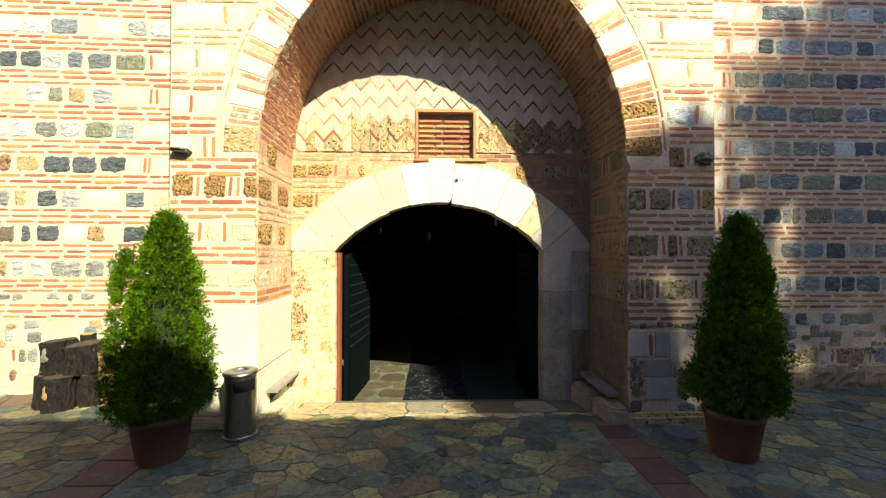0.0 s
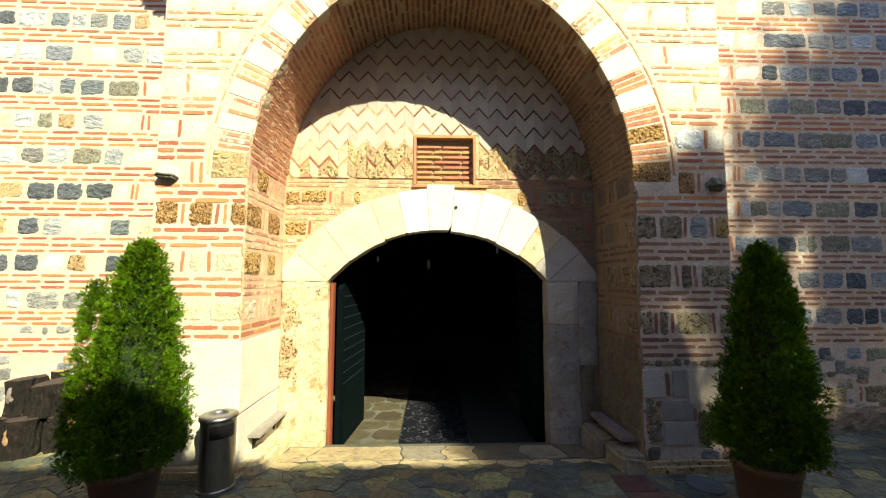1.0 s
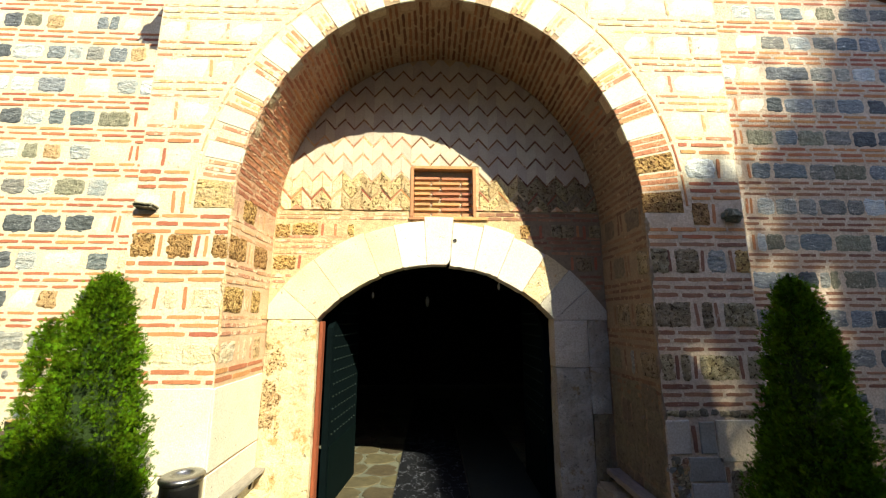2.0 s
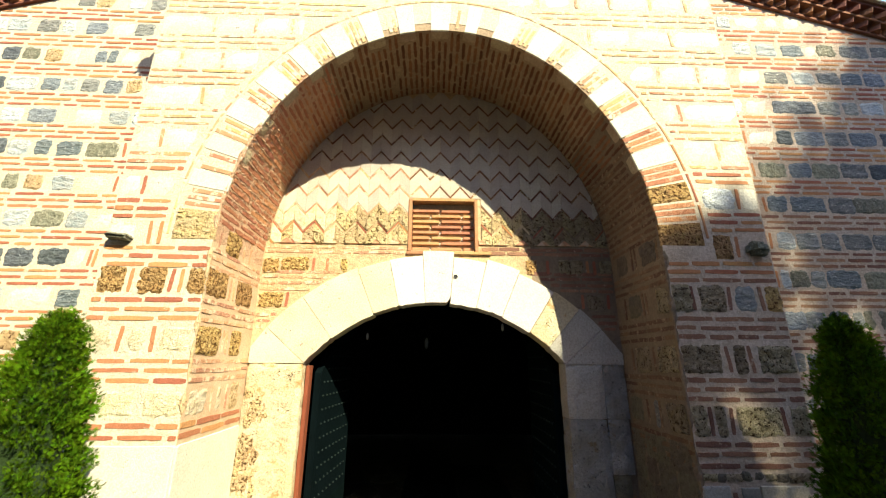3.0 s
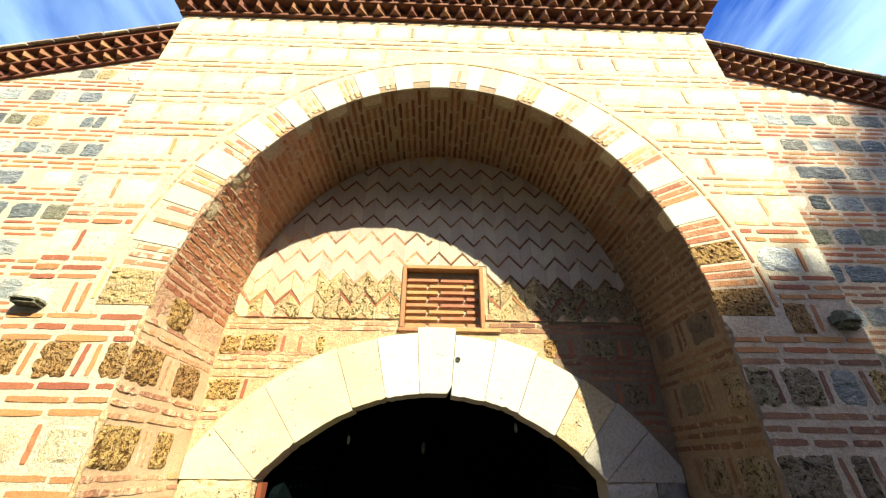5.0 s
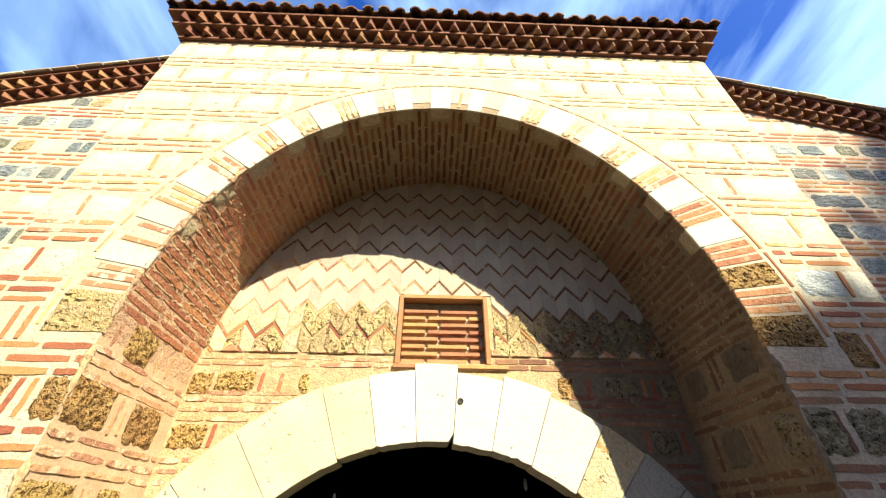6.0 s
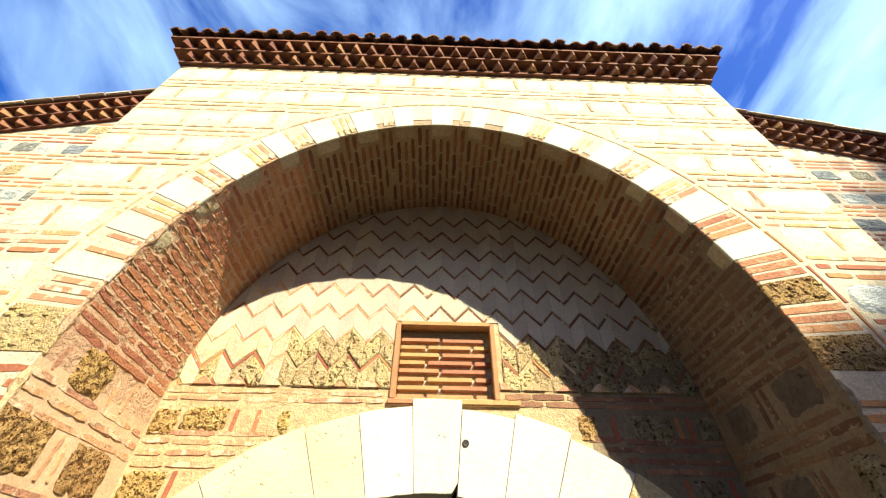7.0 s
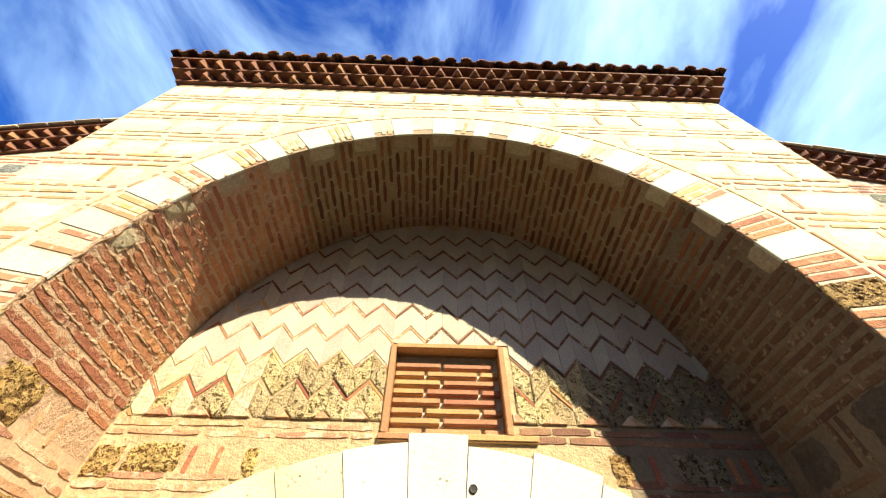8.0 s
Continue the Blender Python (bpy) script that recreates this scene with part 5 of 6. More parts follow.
bm = bmesh.new()
nx, ny = 6, 40
grid = [[bm.verts.new((-0.32 + 0.83 * i / nx, 4.72 + 5.5 * j / ny, DZ + 0.012 + 0.004 * noise.noise((i * 0.9, j * 0.5, 0)))) for i in range(nx + 1)] for j in range(ny + 1)]
for j in range(ny):
    for i in range(nx):
        bm.faces.new((grid[j][i], grid[j][i + 1], grid[j + 1][i + 1], grid[j + 1][i]))
bmesh.ops.solidify(bm, geom=list(bm.faces), thickness=0.008)
tagged(part("carpet_runner", bm, M_CARPET), "dark blue worn carpet runner on the church floor", "carpet")

# thin dark sheet added so the unlit floor right of the runner stays dark
bm = bmesh.new()
box(bm, 0.53, 1.31, 4.70, 9.0, DZ + 0.004, DZ + 0.012, 0.003)
tagged(part("floor_mat", bm, mat("dark_green_sheet", (0.011, 0.015, 0.011), (0.018, 0.023, 0.017), scale=5, bump=0.6, grain=60, rnd=0.0)), "dark green sheet added to darken the unlit church floor beside the runner", "mat")

# hanging glass lamp and bulbs in the dark doorway
def hanging_lamp(x, y, z, size):
    lamp_root = new("hanging_lamp")
    tagged(lamp_root, "small glass lamp hanging on a thin chain in the dark", "lamp")
    bm = bmesh.new()
    lathe(bm, [(0.010 * size, -0.10 * size), (0.035 * size, -0.06 * size), (0.040 * size, 0.03 * size), (0.022 * size, 0.08 * size), (0.012 * size, 0.10 * size)], 14)
    part("glass", bm, M_GLASS, lamp_root, smooth=True)
    bm = bmesh.new()
    lathe(bm, [(0.018 * size, 0.10 * size), (0.018 * size, 0.13 * size), (0.004, 0.135 * size), (0.004, 5.2 - z)], 8)
    part("chain", bm, M_BLACK, lamp_root)
    lamp_root.matrix_basis = Matrix.Translation((x, y, z))


hanging_lamp(-0.03, 10.5, 2.07, 1.4)
hanging_lamp(-0.75, 6.0, 1.97, 0.45)
hanging_lamp(1.04, 6.0, 2.10, 0.5)

# ---- cornices ----
def cornice(name, base, length, label, over0=0.0, over1=0.0, depth=0.9):
    """Two rows of brick dogteeth between flat brick bands; local x along the wall, -y outwards, z up."""
    root = new(name)
    tagged(root, label, "cornice", kind="structure")
    layers = [("band", 0.0, 0.036, 0.035), ("backing", 0.036, 0.130, 0.02), ("band", 0.130, 0.166, 0.11), ("backing", 0.166, 0.262, 0.09), ("band", 0.262, 0.298, 0.17)]
    for nm, z0, z1, out in layers:
        bm = bmesh.new()
        box(bm, -min(over0, out), length + min(over1, out), -out, depth, z0, z1, 0.004 if nm == "band" else 0)
        part(nm, bm, M_DENT if nm == "band" else M_BRICKV, root)
    teeth = Pieces("dogtooth", root, (length / 2, 0, 0.1))
    for z0, z1, out in ((0.040, 0.126, 0.02), (0.170, 0.258, 0.09)):
        n = max(1, int((length + min(over0, out) + min(over1, out)) / 0.166))
        for i in range(n):
            x = -min(over0, out) + 0.083 + i * (length + min(over0, out) + min(over1, out) - 0.02) / n + R.uniform(-0.008, 0.008)
            a, d = 0.068 * R.uniform(0.94, 1.04), 0.080 * R.uniform(0.9, 1.05)
            verts = [(x - a, -out + 0.004, z0), (x + a, -out + 0.004, z0), (x + 0.006, -out - d, z0), (x - 0.006, -out - d, z0),
                     (x - a, -out + 0.004, z1), (x + a, -out + 0.004, z1), (x + 0.006, -out - d, z1), (x - 0.006, -out - d, z1)]
            verts = [(vx - x, vy, vz) for vx, vy, vz in verts]
            faces = [(0, 1, 2, 3), (7, 6, 5, 4), (3, 2, 6, 7), (2, 1, 5, 6), (0, 3, 7, 4), (1, 0, 4, 5)]
            teeth.add((verts, faces), Matrix.Translation((x, 0, 0)), M_DENT)
    teeth.done()
    root.matrix_basis = base
    return root


cornice("cornice_portal", Matrix.Translation((PX0, FRONT, PTOP)), PX1 - PX0, "double dogtooth brick cornice under the portal roof", 0.2, 0.2)
SL = math.degrees(math.atan(0.315))
cornice("cornice_left", Matrix.Translation((-8.0, REAR, rake_z(-8.0))) @ pose(0, 0, 0, 0, -SL, 0), 6.0, "sloping double dogtooth brick cornice of the church gable", depth=0.6)
cornice("cornice_right", Matrix.Translation((2.5, REAR, rake_z(2.5))) @ pose(0, 0, 0, 0, SL, 0), 6.2, "sloping double dogtooth brick cornice of the church gable", depth=0.6)


def barrel(length, r, arc=math.pi, thick=0.016, up=True):
    verts, faces, n = [], [], 10
    for y in (0, length):
        for rr in (r, r - thick):
            for i in range(n + 1):
                t = arc * i / n + (math.pi - arc) / 2
                z = rr * math.sin(t)
                verts.append((rr * math.cos(t) * (1 - 0.12 * y / length), y, z if up else -z))
    w = n + 1
    for i in range(n):
        faces += [(i, i + 1, 2 * w + i + 1, 2 * w + i), (w + i, 3 * w + i, 3 * w + i + 1, w + i + 1), (i, w + i, w + i + 1, i + 1), (2 * w + i, 2 * w + i + 1, 3 * w + i + 1, 3 * w + i)]
    return verts, faces


roof_portal = tagged(new("roof_portal"), "shallow roof of weathered red barrel tiles over the portal", "roof", kind="structure")
bm = bmesh.new()
box(bm, PX0 - 0.17, PX1 + 0.17, FRONT - 0.16, REAR + 0.1, PTOP + 0.30, PTOP + 0.325)
part("roof_deck", bm, M_TILE, roof_portal)
cover = to_mesh("roof_tile", *barrel(0.55, 0.056, 2.7), M_TILE)
pan = to_mesh("roof_tile", *barrel(0.55, 0.054, 2.4, up=False), M_TILE)
n = 35
for i in range(n):
    x = PX0 - 0.14 + (PX1 - PX0 + 0.28) * i / (n - 1)
    for row in range(2):
        for me, dx, dz in ((cover, 0, 0.362), (pan, 0.08, 0.412)):
            if i == n - 1 and dx:
                continue
            ob = new("roof_tile", me)
            ob.parent = roof_portal
            ob.matrix_basis = pose(x + dx + R.uniform(-0.008, 0.008), FRONT - 0.22 + R.uniform(-0.012, 0.012) + row * 0.45, PTOP + dz - 0.03 + row * 0.10, 12, R.uniform(-4, 4), R.uniform(-2, 2))
for x in (PX0 - 0.17, PX1 + 0.17):
    bm = bmesh.new()
    lathe(bm, [(0.05, 0), (0.055, 0.03), (0.035, 0.055), (0.04, 0.08), (0.012, 0.10)], 12)
    part("corner_knob", bm, M_BLACK, roof_portal, "dark weathered clay knob", m=Matrix.Translation((x, FRONT - 0.12, PTOP + 0.36)))
for nm, x0, ln, sl in (("roof_left", -8.0, 6.0, -SL), ("roof_right", 2.5, 6.2, SL)):
    bm = bmesh.new()
    box(bm, 0, ln, -0.19, 0.7, 0.30, 0.310, 0.003)
    roof = tagged(part(nm, bm, M_TILE, m=Matrix.Translation((x0, REAR, rake_z(x0))) @ pose(0, 0, 0, 0, sl, 0)), "sloping gable edge of weathered roof tiles", "roof", kind="structure")
    u = 0
    while u < ln - 0.1:
        w = R.uniform(0.26, 0.36)
        bm = bmesh.new()
        box(bm, 0, w - 0.012, -0.215 + R.uniform(-0.008, 0.008), 0.2, 0.313, 0.342 + R.uniform(0, 0.008), 0.005)
        me = bpy.data.meshes.new("verge_tile")
        bm.to_mesh(me)
        bm.free()
        me.materials.append(M_CREAMTILE)
        ob = new("verge_tile", me)
        ob.parent = roof
        ob.matrix_basis = Matrix.Translation((u, 0, 0))
        u += w

# ---- small stones and irons on the portal's face ----
def console(x, z, w, h, label):
    bm = bmesh.new()
    box(bm, -w / 2, w / 2, -0.085, 0.02, -h / 2, h / 2, min(0.03, h * 0.35))
    bmesh.ops.subdivide_edges(bm, edges=[e for e in bm.edges if e.calc_length() > 0.03], cuts=2, use_grid_fill=True)
    for v in bm.verts:
        k = -v.co.y / 0.16
        v.co.z += 0.03 * k * (1 if v.co.z < 0 else 0.2)
        v.co += Vector((noise.noise(v.co * 9), noise.noise(v.co * 9 + Vector((5, 1, 2))), noise.noise(v.co * 9 + Vector((1, 7, 2))))) * 0.012
    ob = part("stone_console", bm, STONE["o"], m=Matrix.Translation((x, FRONT, z)))
    tagged(ob, label, "console")


console(-2.29, 2.56, 0.17, 0.044, "small worn stone console jutting from the portal wall")
console(2.67, 2.53, 0.15, 0.11, "small worn stone console jutting from the portal wall")

# ---- benches and foot stones in the niche ----
def bench(x0, x1, y0, y1, z, inward, label, thick=0.03):
    root = new("wall_bench")
    tagged(root, label, "bench")
    bm = bmesh.new()
    box(bm, x0, x1, y0, y1, z, z + thick, 0.005)
    plank = part("seat_plank", bm, M_PLANK, root)
    for y in (y0 + 0.1, y1 - 0.08):
        bm = bmesh.new()
        a, c = (x0, x1) if inward > 0 else (x1, x0)
        pts = [(a, z - 0.004), (c, z - 0.004), (c - 0.012 * inward, z - 0.02), (a + 0.03 * inward, z - 0.07), (a + 0.012 * inward, z - 0.13), (a, z - 0.13)]
        vs = [bm.verts.new((px, y, pz)) for px, pz in pts] + [bm.verts.new((px, y + 0.022, pz)) for px, pz in pts]
        q = len(pts)
        bm.faces.new(vs[:q])
        bm.faces.new(vs[q:][::-1])
        for i in range(q):
            bm.faces.new((vs[i], vs[(i + 1) % q], vs[q + (i + 1) % q], vs[q + i]))
        part("bracket", bm, M_BLACK, root, "curved black iron bracket")
    return root


bench(JX0 + 0.013, JX0 + 0.125, 3.86, 4.50, 0.235, 1, "narrow grey plank bench on iron brackets along the niche wall")
bench(JX1 - 0.145, JX1 - 0.013, 3.80, 4.48, 0.19, -1, "narrow grey plank bench on iron brackets along the niche wall", 0.05)


def foot_stone(x0, x1, y0, y1, z0, z1, material, label):
    bm = bmesh.new()
    box(bm, x0, x1, y0, y1, z0, z1, 0.03)
    bmesh.ops.subdivide_edges(bm, edges=list(bm.edges), cuts=2, use_grid_fill=True)
    for v in bm.verts:
        v.co += Vector((noise.noise(v.co * 7), noise.noise(v.co * 7 + Vector((5, 1, 2))), noise.noise(v.co * 7 + Vector((1, 7, 2))))) * 0.02
    tagged(part("foot_stone", bm, material), label, "stone")


foot_stone(JX0 - 0.02, JX0 + 0.20, 3.70, 4.14, -0.1, 0.10, M_JAMB, "rough yellowish stone at the foot of the niche wall")
foot_stone(JX0 - 0.02, JX0 + 0.17, 4.15, 4.52, -0.2, 0.07, M_JAMB, "rough yellowish stone at the foot of the niche wall")
foot_stone(JX1 - 0.21, JX1 + 0.02, 3.64, 4.02, -0.1, 0.13, M_GREYTHRESH, "rough tan stone block at the foot of the niche wall")
foot_stone(JX1 - 0.25, JX1 + 0.02, 4.05, 4.50, -0.2, 0.12, M_GREYTHRESH, "rough stone block at the foot of the niche wall")
foot_stone(PX0 - 0.04, JX0 + 0.04, FRONT - 0.07, FRONT + 0.04, -0.1, 0.10, M_JAMB, "low stone plinth under the portal pier")
foot_stone(JX1 - 0.04, PX1 + 0.04, FRONT - 0.06, FRONT + 0.04, -0.1, 0.09, STONE["n"], "low stone plinth under the portal pier")

# ---- potted conifers ----
def thuja(x, y, pot, height, lobes, seed, label):
    """pot: (foot radius, rim radius, height); lobes: (dx, dy, base z, top z, radius)."""
    rng = random.Random(seed)
    root = new("potted_conifer")
    tagged(root, label, "potted tree", "conifers beside the portal")
    r0, r1, ph = pot
    bm = bmesh.new()
    lathe(bm, [(r0, 0), (r0 + 0.004, 0.012), (r0 + (r1 - r0) * 0.86, ph * 0.86), (r1 + 0.002, ph * 0.87), (r1 + 0.005, ph * 0.99), (r1, ph), (r1 - 0.02, ph), (r1 - 0.03, ph - 0.05)], 36)
    tub = part("pot", bm, M_POT, root, "plain terracotta pot", smooth=True)
    bm = bmesh.new()
    lathe(bm, [(r1 - 0.03, ph - 0.048), (r1 * 0.5, ph - 0.035), (0.01, ph - 0.03)], 20)
    part("soil", bm, M_SOIL, tub)
    bm = bmesh.new()
    lathe(bm, [(0.03, ph - 0.06), (0.024, height * 0.4), (0.012, height * 0.75), (0.003, height * 0.95)], 8)
    part("trunk", bm, M_TWIG, root)
    bm = bmesh.new()
    dx, dy, zb, zt, rad, count = lobes[0]
    lathe(bm, [(0.02, zb + 0.06)] + [(rad * 0.58 * (1 - q / 10) ** 0.5, zb + 0.1 + (zt - zb - 0.16) * q / 10) for q in range(10)] + [(0.01, zt - 0.05)], 16, dx, dy)
    part("foliage_core", bm, M_TWIG, root, "dark inner twigs")
    verts, faces = [], []
    for dx, dy, zb, zt, rad, count in lobes:
        for tuft in range(count // 7):
            h = rng.random() ** 1.15
            prof = min(1, (h / 0.10) ** 0.6 + 0.55) * (1 - h) ** 0.47 if h < 0.99 else 0.03
            th = rng.uniform(0, 2 * math.pi)
            lump = 1 + 0.30 * noise.noise((3.1 * math.cos(th) + seed, 3.1 * math.sin(th), (zb + (zt - zb) * h) * 4.5))
            r = rad * prof * lump * rng.uniform(0.72, 1.0)
            heart = Vector((dx + r * math.cos(th), dy + r * math.sin(th), zb + (zt - zb) * h))
            way = Vector((math.cos(th), math.sin(th), rng.uniform(0.8, 2.2))).normalized()
            size = rng.uniform(0.5, 0.95)
            flat = way.cross(Vector((rng.gauss(0, 1), rng.gauss(0, 1), rng.gauss(0, 1)))).normalized()
            for i in range(16):
                fan = rng.uniform(-0.5, 0.5)
                p = heart + way * rng.uniform(-0.055, 0.06) * size + flat * fan * 0.07 * size + Vector((rng.gauss(0, 1), rng.gauss(0, 1), rng.gauss(0, 1))) * 0.010 * size
                out = (way + flat * fan * 1.1 + Vector((rng.gauss(0, 1), rng.gauss(0, 1), rng.gauss(0, 1))) * 0.18).normalized()
                side = (flat - out * flat.dot(out) + Vector((rng.gauss(0, 1), rng.gauss(0, 1), rng.gauss(0, 1))) * 0.2).normalized()
                ln = rng.uniform(0.016, 0.036)
                k = len(verts)
                verts.append(tuple(p))
                for a, sc in ((-0.75, 0.55), (-0.36, 0.85), (0.0, 1.0), (0.40, 0.82), (0.78, 0.5)):
                    d = (out * math.cos(a) + side * math.sin(a)) * ln * sc
                    e = (side * math.cos(a) - out * math.sin(a)) * ln * 0.065
                    tip = p + d + Vector((0, 0, -0.08 * ln))
                    m0 = p + d * 0.55
                    q = len(verts)
                    verts += [tuple(m0 - e), tuple(tip), tuple(m0 + e)]
                    faces.append((k, q, q + 1, q + 2))
    me = to_mesh("crown", verts, faces, M_LEAF)
    ob = new("crown", me)
    ob.parent = root
    tagged(ob, "dense green feathery foliage")
    root.matrix_basis = Matrix.Translation((x, y, 0))


thuja(-2.09, 3.14, (0.16, 0.215, 0.35), 1.85, ((0.03, 0, 0.40, 1.90, 0.345, 15000), (-0.29, 0, 0.50, 1.62, 0.145, 3600), (-0.01, 0.0, 0.37, 1.0, 0.35, 5000)), 3,
      "green conifer clipped to a cone in a terracotta pot")
thuja(2.47, 3.07, (0.155, 0.21, 0.36), 1.85, ((0.06, 0, 0.40, 1.90, 0.31, 15000), (-0.03, 0, 0.40, 1.10, 0.34, 5000), (0.20, 0, 0.40, 1.62, 0.17, 3200)), 8,
      "dark green narrow conifer in a terracotta pot")

# ---- steel ash bin ----
bin_root = tagged(new("ash_bin"), "brushed steel litter bin with an ashtray top", "bin")
bm = bmesh.new()
lathe(bm, [(0.134, 0.0), (0.136, 0.02), (0.130, 0.03), (0.130, 0.53), (0.124, 0.535)], 40)
body = part("body", bm, M_STEEL, bin_root, smooth=False)
bm = bmesh.new()
lathe(bm, [(0.139, 0.0), (0.141, 0.004), (0.139, 0.022), (0.132, 0.024)], 40)
part("base_ring", bm, M_STEEL, body)
bm = bmesh.new()
lathe(bm, [(0.134, 0.536), (0.142, 0.542), (0.144, 0.560), (0.136, 0.572), (0.105, 0.580), (0.078, 0.578), (0.072, 0.570), (0.057, 0.550), (0.01, 0.548)], 40)
part("ashtray_lid", bm, M_STEEL, bin_root, "shiny steel ashtray lid", smooth=True)
# curved black plate over the uncut body imitates the dark opening
bm = bmesh.new()
vs = []
for i in range(13):
    a = radians(-89 + 80 * i / 12)
    vs.append([bm.verts.new((0.1345 * math.cos(a), 0.1345 * math.sin(a), z)) for z in (0.415, 0.515)])
for p, q in zip(vs, vs[1:]):
    bm.faces.new((p[0], q[0], q[1], p[1]))
bmesh.ops.solidify(bm, geom=list(bm.faces), thickness=0.004)
part("slot", bm, M_BLACK, body, "black plate standing in for the shaded opening of the bin")
bin_root.matrix_basis = Matrix.Translation((-1.655, 3.50, 0))

# ---- stacked firewood ----
def log(x, y, z, r, h, seed, lean=0.0, split=False, label="short bark-covered log standing in a firewood stack"):
    rng = random.Random(seed)
    root = new("log")
    tagged(root, label, "log", "firewood by the wall")
    bm = bmesh.new()
    seg, rings = 30, []
    outline = []
    for i in range(seg):
        a = 2 * math.pi * i / seg
        rr = r * (1 + 0.45 * noise.noise((2 * math.cos(a) + seed, 2 * math.sin(a), 0)))
        if split and math.cos(a) > 0.1:
            rr *= 0.35 / max(0.35, math.cos(a))
        outline.append((rr * math.cos(a), rr * math.sin(a)))
    for k in range(8):
        zz = h * k / 7
        rings.append([bm.verts.new((px * (1 + 0.26 * noise.noise((px * 40, py * 40, zz * 6 + seed))), py * (1 + 0.26 * noise.noise((px * 40, py * 40, zz * 6 + seed))), zz)) for px, py in outline])
    for a, c in zip(rings, rings[1:]):
        for i in range(seg):
            bm.faces.new((a[i], a[(i + 1) % seg], c[(i + 1) % seg], c[i]))
    bm.faces.new(rings[0][::-1])
    bm.faces.new(rings[-1])
    part("bark", bm, M_CUTWOOD if split else M_BARK, root)
    top = [(px * 0.92, py * 0.92, zz) for zz in (h - 0.004, h + 0.005) for px, py in outline]
    cap = [tuple(range(seg))[::-1], tuple(range(seg, 2 * seg))] + [(i, (i + 1) % seg, seg + (i + 1) % seg, seg + i) for i in range(seg)]
    part("cut_face", (top, cap), M_CUTWOOD if seed == 7 else M_OLDCUT, root, "sawn end")
    if seed in (2, 4):
        part("split_face", rough_stone(r * 0.55, h * 0.45, rng, 0.03, 0.12, 0.01, 0.01, 0.2, 0.0, 0.03), M_CUTWOOD if seed == 2 else M_PLANK, root, "bare split wood", m=Matrix.Translation((-0.02, -r * 0.96, h * 0.62)))
    root.matrix_basis = pose(x, y, z, 0, lean, 0 if seed in (2, 4) else rng.uniform(0, 360) if not split else 200)


log(-4.00, 4.18, 0, 0.085, 0.33, 1, 3)
log(-3.80, 4.14, 0, 0.13, 0.34, 2)
log(-3.60, 4.24, 0, 0.10, 0.33, 3)
log(-4.02, 4.40, 0, 0.10, 0.34, 8)
log(-3.66, 4.42, 0, 0.10, 0.34, 9)
log(-3.92, 4.27, 0.345, 0.14, 0.33, 4, -5)
log(-3.64, 4.27, 0.345, 0.15, 0.30, 5, 6)
log(-3.42, 4.26, 0, 0.09, 0.57, 6, 4, True, "split log with orange heartwood leaning on the firewood stack")
log(-3.80, 4.44, 0.345, 0.06, 0.36, 7)

# ---- paving ----
def in_band(x, y):
    return BL0 < x < BL1 or BR0 < x < BR1 and y < 3.62


BL0, BL1, BR0, BR1 = -2.52, -2.14, 1.57, 1.87
rng = random.Random(5)
seeds = []
cells = {}
for tries in range(15000):
    p = (rng.uniform(-6.4, 7.0), rng.uniform(-0.9, 4.75))
    d0 = rng.choice((0.085, 0.11, 0.14, 0.18, 0.26))
    ci, cj = int(p[0] // 0.6), int(p[1] // 0.6)
    close = [q for a in (-1, 0, 1) for b in (-1, 0, 1) for q in cells.get((ci + a, cj + b), ())]
    if all((p[0] - q[0]) ** 2 * 0.7 + (p[1] - q[1]) ** 2 * 1.2 > d0 * d0 for q in close):
        seeds.append(p)
        cells.setdefault((ci, cj), []).append(p)
heavy = [rng.uniform(-0.008, 0.008) for q in seeds]
weight = dict(zip(seeds, heavy))
flags = Pieces("flagstone", ground, (0, 3.4, 0), 300, "irregular grey and tan flagstones")
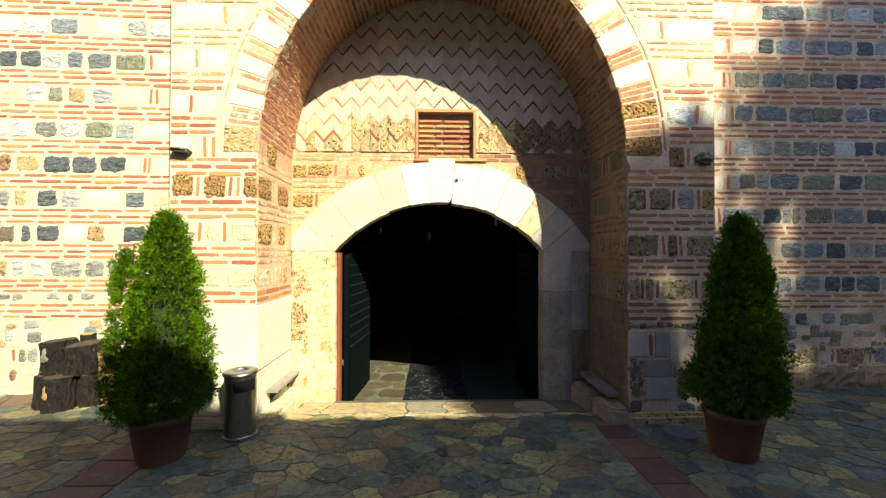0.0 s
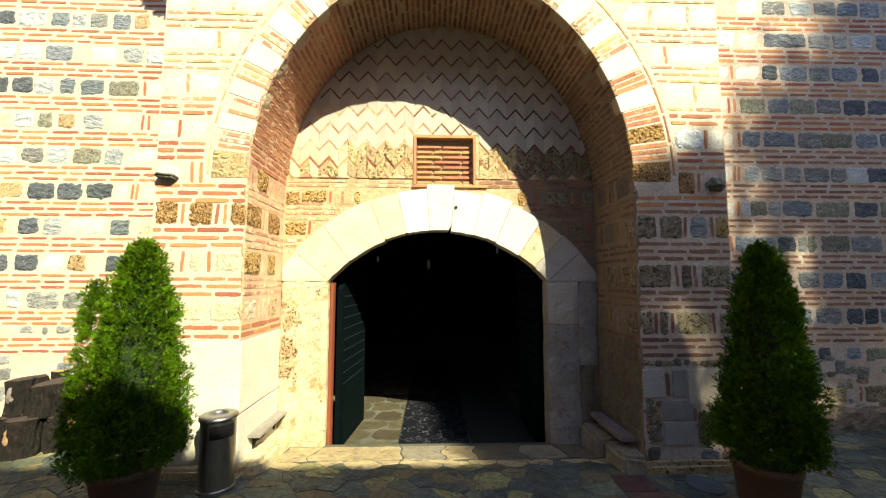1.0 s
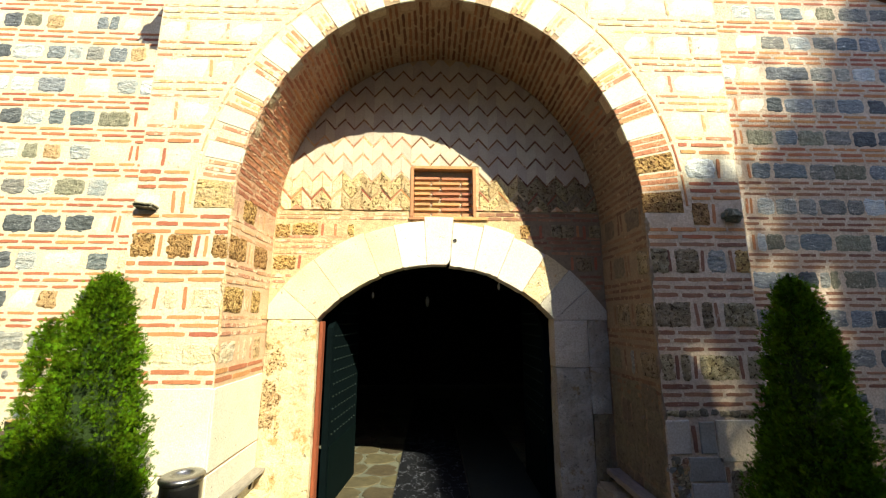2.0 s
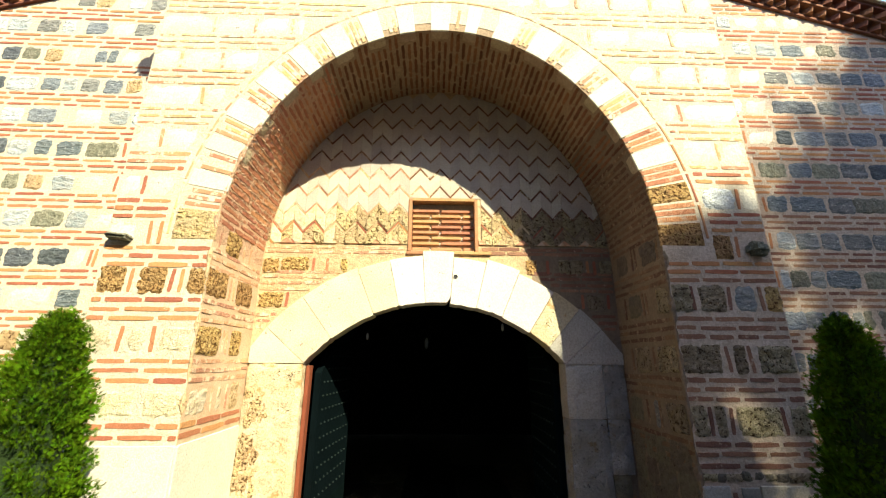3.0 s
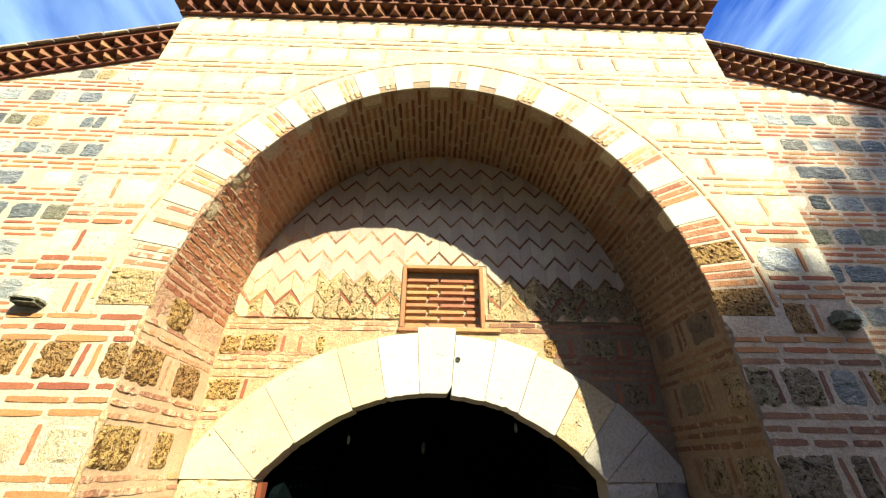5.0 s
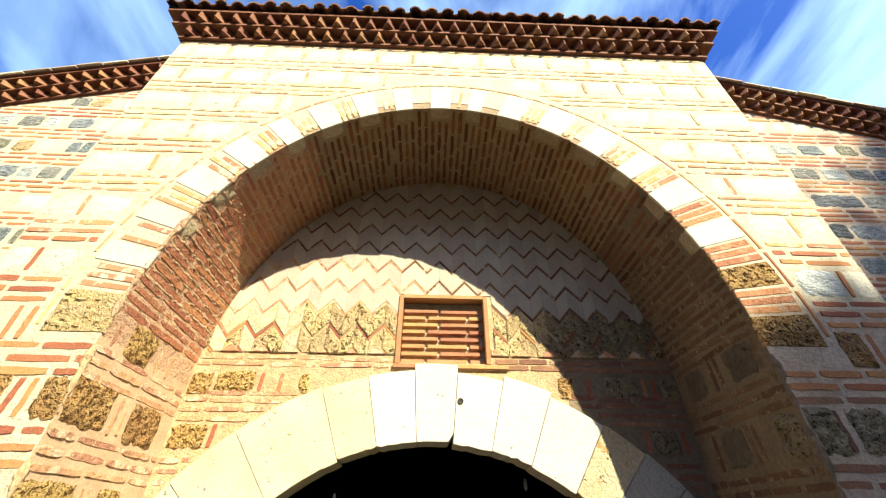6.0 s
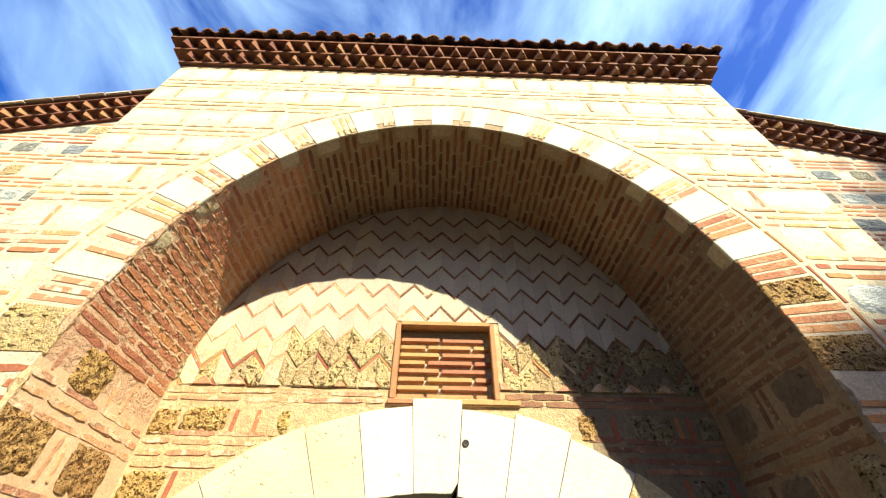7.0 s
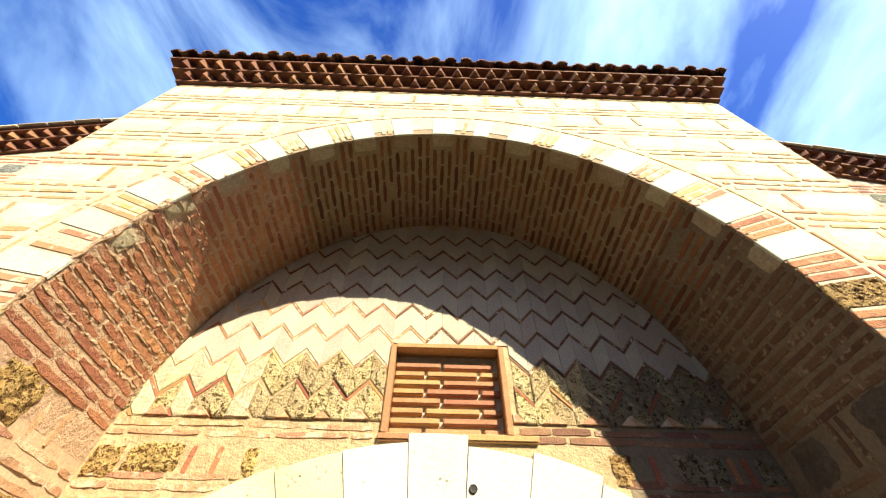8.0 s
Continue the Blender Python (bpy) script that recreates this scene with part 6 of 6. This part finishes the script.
for (sx, sy), own in zip(seeds, heavy):
    if in_band(sx, sy):
        continue
    poly = [(sx - 0.6, sy - 0.6), (sx + 0.6, sy - 0.6), (sx + 0.6, sy + 0.6), (sx - 0.6, sy + 0.6)]
    ci, cj = int(sx // 0.6), int(sy // 0.6)
    for qx, qy in [q for a in (-1, 0, 1) for b in (-1, 0, 1) for q in cells.get((ci + a, cj + b), ())]:
        if (qx, qy) != (sx, sy):
            other = weight[qx, qy]
            a, b = qx - sx, (qy - sy) * 1.7
            ln = math.hypot(a, b)
            poly = clip(poly, a / ln, b / ln, (a * (sx + qx) / 2 + b * (sy + qy) / 2 + (own - other)) / ln - rng.uniform(0.002, 0.006))
    for e0, e1, on in ((BL0, BL1, True), (BR0, BR1, sy < 3.62)):
        if on and len(poly) > 2:
            poly = clip(poly, 1, 0, e0 - 0.01) if sx < e0 else clip(poly, -1, 0, -e1 - 0.01)
    if JX0 < sx < JX1:
        poly = clip(poly, 0, 1, 4.03)
    if sx < PX0 or sx > PX1:
        poly = clip(poly, 0, 1, REAR - 0.01)
    if len(poly) < 3 or area(poly) < 0.006:
        continue
    dense = []
    for p, q in zip(poly, poly[1:] + poly[:1]):
        ln = math.hypot(q[0] - p[0], q[1] - p[1])
        if ln < 0.012:
            continue
        dense.append((p[0] * 0.96 + q[0] * 0.04 + rng.uniform(-0.006, 0.006), p[1] * 0.96 + q[1] * 0.04 + rng.uniform(-0.006, 0.006)))
        if ln > 0.12:
            dense.append(((p[0] + q[0]) / 2 + rng.uniform(-0.014, 0.010), (p[1] + q[1]) / 2 + rng.uniform(-0.014, 0.010)))
        dense.append((p[0] * 0.06 + q[0] * 0.94, p[1] * 0.06 + q[1] * 0.94))
    if len(dense) < 3:
        continue
    top = rng.uniform(-0.003, 0.003)
    n = len(dense)
    inset = [(sx + (x - sx) * 0.975, sy + (y - sy) * 0.975) for x, y in dense]
    verts = [(x - sx, y - sy, ground_z(x, y) - 0.03) for x, y in dense] + [(x - sx, y - sy, ground_z(x, y) - 0.006) for x, y in dense] + [(x - sx, y - sy, ground_z(x, y) + top) for x, y in inset]
    faces = [(b + i, b + (i + 1) % n, b + n + (i + 1) % n, b + n + i) for b in (0, n) for i in range(n)] + [tuple(range(2 * n, 3 * n))]
    flags.add((verts, faces), Matrix.Translation((sx, sy, 0)), rng.choice((M_FLAG, M_FLAG, M_SLATE, M_SLATE, M_FLAGTAN, M_FLAGTAN) if sy < 3.9 or not JX0 < sx < JX1 else (M_THRESH, M_THRESH, M_THRESH)))
flags.done()
pav = Pieces("terracotta_paver", ground, (0, 3.2, 0))
for x0, x1, ya, yb in ((BL0, BL1, -0.9, 4.5), (BR0, BR1, -0.9, 3.62)):
    y = ya
    while y < yb - 0.05:
        h = min(0.33 * rng.uniform(0.95, 1.05), yb - y)
        pav.add(prism(ragged(x1 - x0 - 0.012, h - 0.012, rng, 0.01, 0.02), 0.004, 0.006, 0.02), Matrix.Translation(((x0 + x1) / 2, y + h / 2, 0)) @ pose(0, 0, 0, -90, 0, 0), M_TERRA)
        y += h
for i in range(6):
    pav.add(prism(ragged(0.34, 0.32, rng, 0.01, 0.02), 0.010, 0.006, 0.02), Matrix.Translation((-6.0 + 0.32 * i, 3.66 + 0.15 * i, 0)) @ pose(0, 0, 0, 0, 0, 25) @ pose(0, 0, 0, -90, 0, 0), M_TERRA)
pav.done()
slab = part("flat_slab", prism(ragged(0.8, 0.16, rng, 0.03, 0.05), 0.03, 0.008, 0.01), mat("greenish_slab", (0.26, 0.40, 0.34), (0.34, 0.44, 0.36), scale=6, bump=0.3), m=Matrix.Translation((-5.15, 4.46, 0)) @ pose(0, 0, 0, -90, 0, 0))
tagged(slab, "pale greenish stone slab lying along the wall foot", "slab")
bm = bmesh.new()
lathe(bm, [(0.14, -0.01), (0.14, 0.008), (0.132, 0.012), (0.12, 0.009), (0.01, 0.011)], 32)
tagged(part("manhole_cover", bm, mat("dull_grey_iron", (0.075, 0.092, 0.10), (0.11, 0.125, 0.13), rough=0.6, scale=9, bump=0.4), m=Matrix.Translation((2.28, 3.44, 0))), "round grey cover set in the paving", "cover")

# ---- unseen building, walls and tree behind the viewer, set to shape the light ----
bm = bmesh.new()
box(bm, -30, 40, -9.0, -4.55, -0.1, 8.90)
tagged(part("wall_opposite", bm, M_RENDER), "unseen rendered building across the court, coloured to bounce warm light", "building", kind="structure")
# side walls out of view, added only to cut sky light from left and right
for nm, d in (("wall_court_left", (-8.9, -8.5, -9.0, 4.5, -0.1, 8.5)), ("wall_court_right", (13.0, 13.4, -9.0, 4.5, -0.1, 6.5))):
    bm = bmesh.new()
    box(bm, *d)
    tagged(part(nm, bm, M_SHADE), "unseen wall added to block low sky light", "wall", kind="structure")
tree = tagged(new("courtyard_tree"), "tall leafy tree behind the opposite building", "tree")
bm = bmesh.new()
lathe(bm, [(0.45, 0), (0.34, 5), (0.26, 11), (0.15, 16), (0.03, 19)], 12)
part("trunk", bm, M_BARK, tree)
trng = random.Random(21)
# clumps of the unseen crown, each placed to shade a chosen spot
SHADES = ((5.9, 3.6, 2.2, 0.75), (5.1, 4.0, 0.9, 0.6), (5.0, 1.4, 1.8, 0.19), (3.6, 1.4, 1.30, 0.18), (2.15, 0.55, 1.0, 0.42), (2.05, 1.05, 0.45, 0.9), (1.72, 1.57, 0.5, 1.8), (2.0, 1.40, 0.55, 1.5), (1.9, -1.0, 1.2, 0.24), (1.15, -0.55, 1.15, 0.36), (7.2, 4.6, 2.2, 0.9), (6.0, 4.7, 1.4, 0.9),
          (6.8, 2.0, 2.2, 0.36), (4.5, -0.8, 2.0, 0.7), (4.0, 2.9, 0.9, 0.4), (1.30, 0.72, 0.55, 1.5), (0.57, -1.18, 0.9, 0.7), (1.75, 0.8, 0.6, 1.8), (0.98, 0.08, 0.55, 1.8), (2.5, 1.6, 0.5, 0.8), (0.88, -0.47, 0.35, 1.1))
KT = 17.0
LOBES = [(x + 0.60 * KT - 15.0, (i % 3 - 1) * 0.4, z + 0.93 * KT, r, d) for i, (x, z, r, d) in enumerate(SHADES)]
for cx, cy, cz, r, dens in LOBES:
    bm = bmesh.new()
    a, b = Vector((0, 0, cz - 3.2)), Vector((cx, cy, cz))
    side = Vector((0.07, 0, 0))
    vs = [bm.verts.new(q) for q in (a - side, a + side, a + Vector((0, 0.12, 0)), b - side * 0.3, b + side * 0.3, b + Vector((0, 0.04, 0)))]
    for f in ((0, 1, 4, 3), (1, 2, 5, 4), (2, 0, 3, 5)):
        bm.faces.new([vs[i] for i in f])
    part("limb", bm, M_BARK, tree)
verts, faces = [], []
for cx, cy, cz, r, dens in LOBES:
    for i in range(int(400 * dens * r * r)):
        d = Vector((trng.gauss(0, 1), trng.gauss(0, 1), trng.gauss(0, 1))).normalized()
        p = Vector((cx, cy, cz)) + d * r * trng.uniform(0.2, 1.0) * (1 + 0.25 * noise.noise(d * 2.4 + Vector((cx, cy, cz))))
        u = Vector((trng.gauss(0, 1), trng.gauss(0, 1), trng.gauss(0, 1))).normalized()
        v = u.cross(d).normalized()
        s = trng.uniform(0.10, 0.20)
        k = len(verts)
        verts += [tuple(p - u * s), tuple(p + v * s * 0.6), tuple(p + u * s), tuple(p - v * s * 0.6)]
        faces.append((k, k + 1, k + 2, k + 3))
part("crown", (verts, faces), M_TREELEAF, tree)
tree.matrix_basis = Matrix.Translation((15.0, REAR - 0.88 * KT, 0))
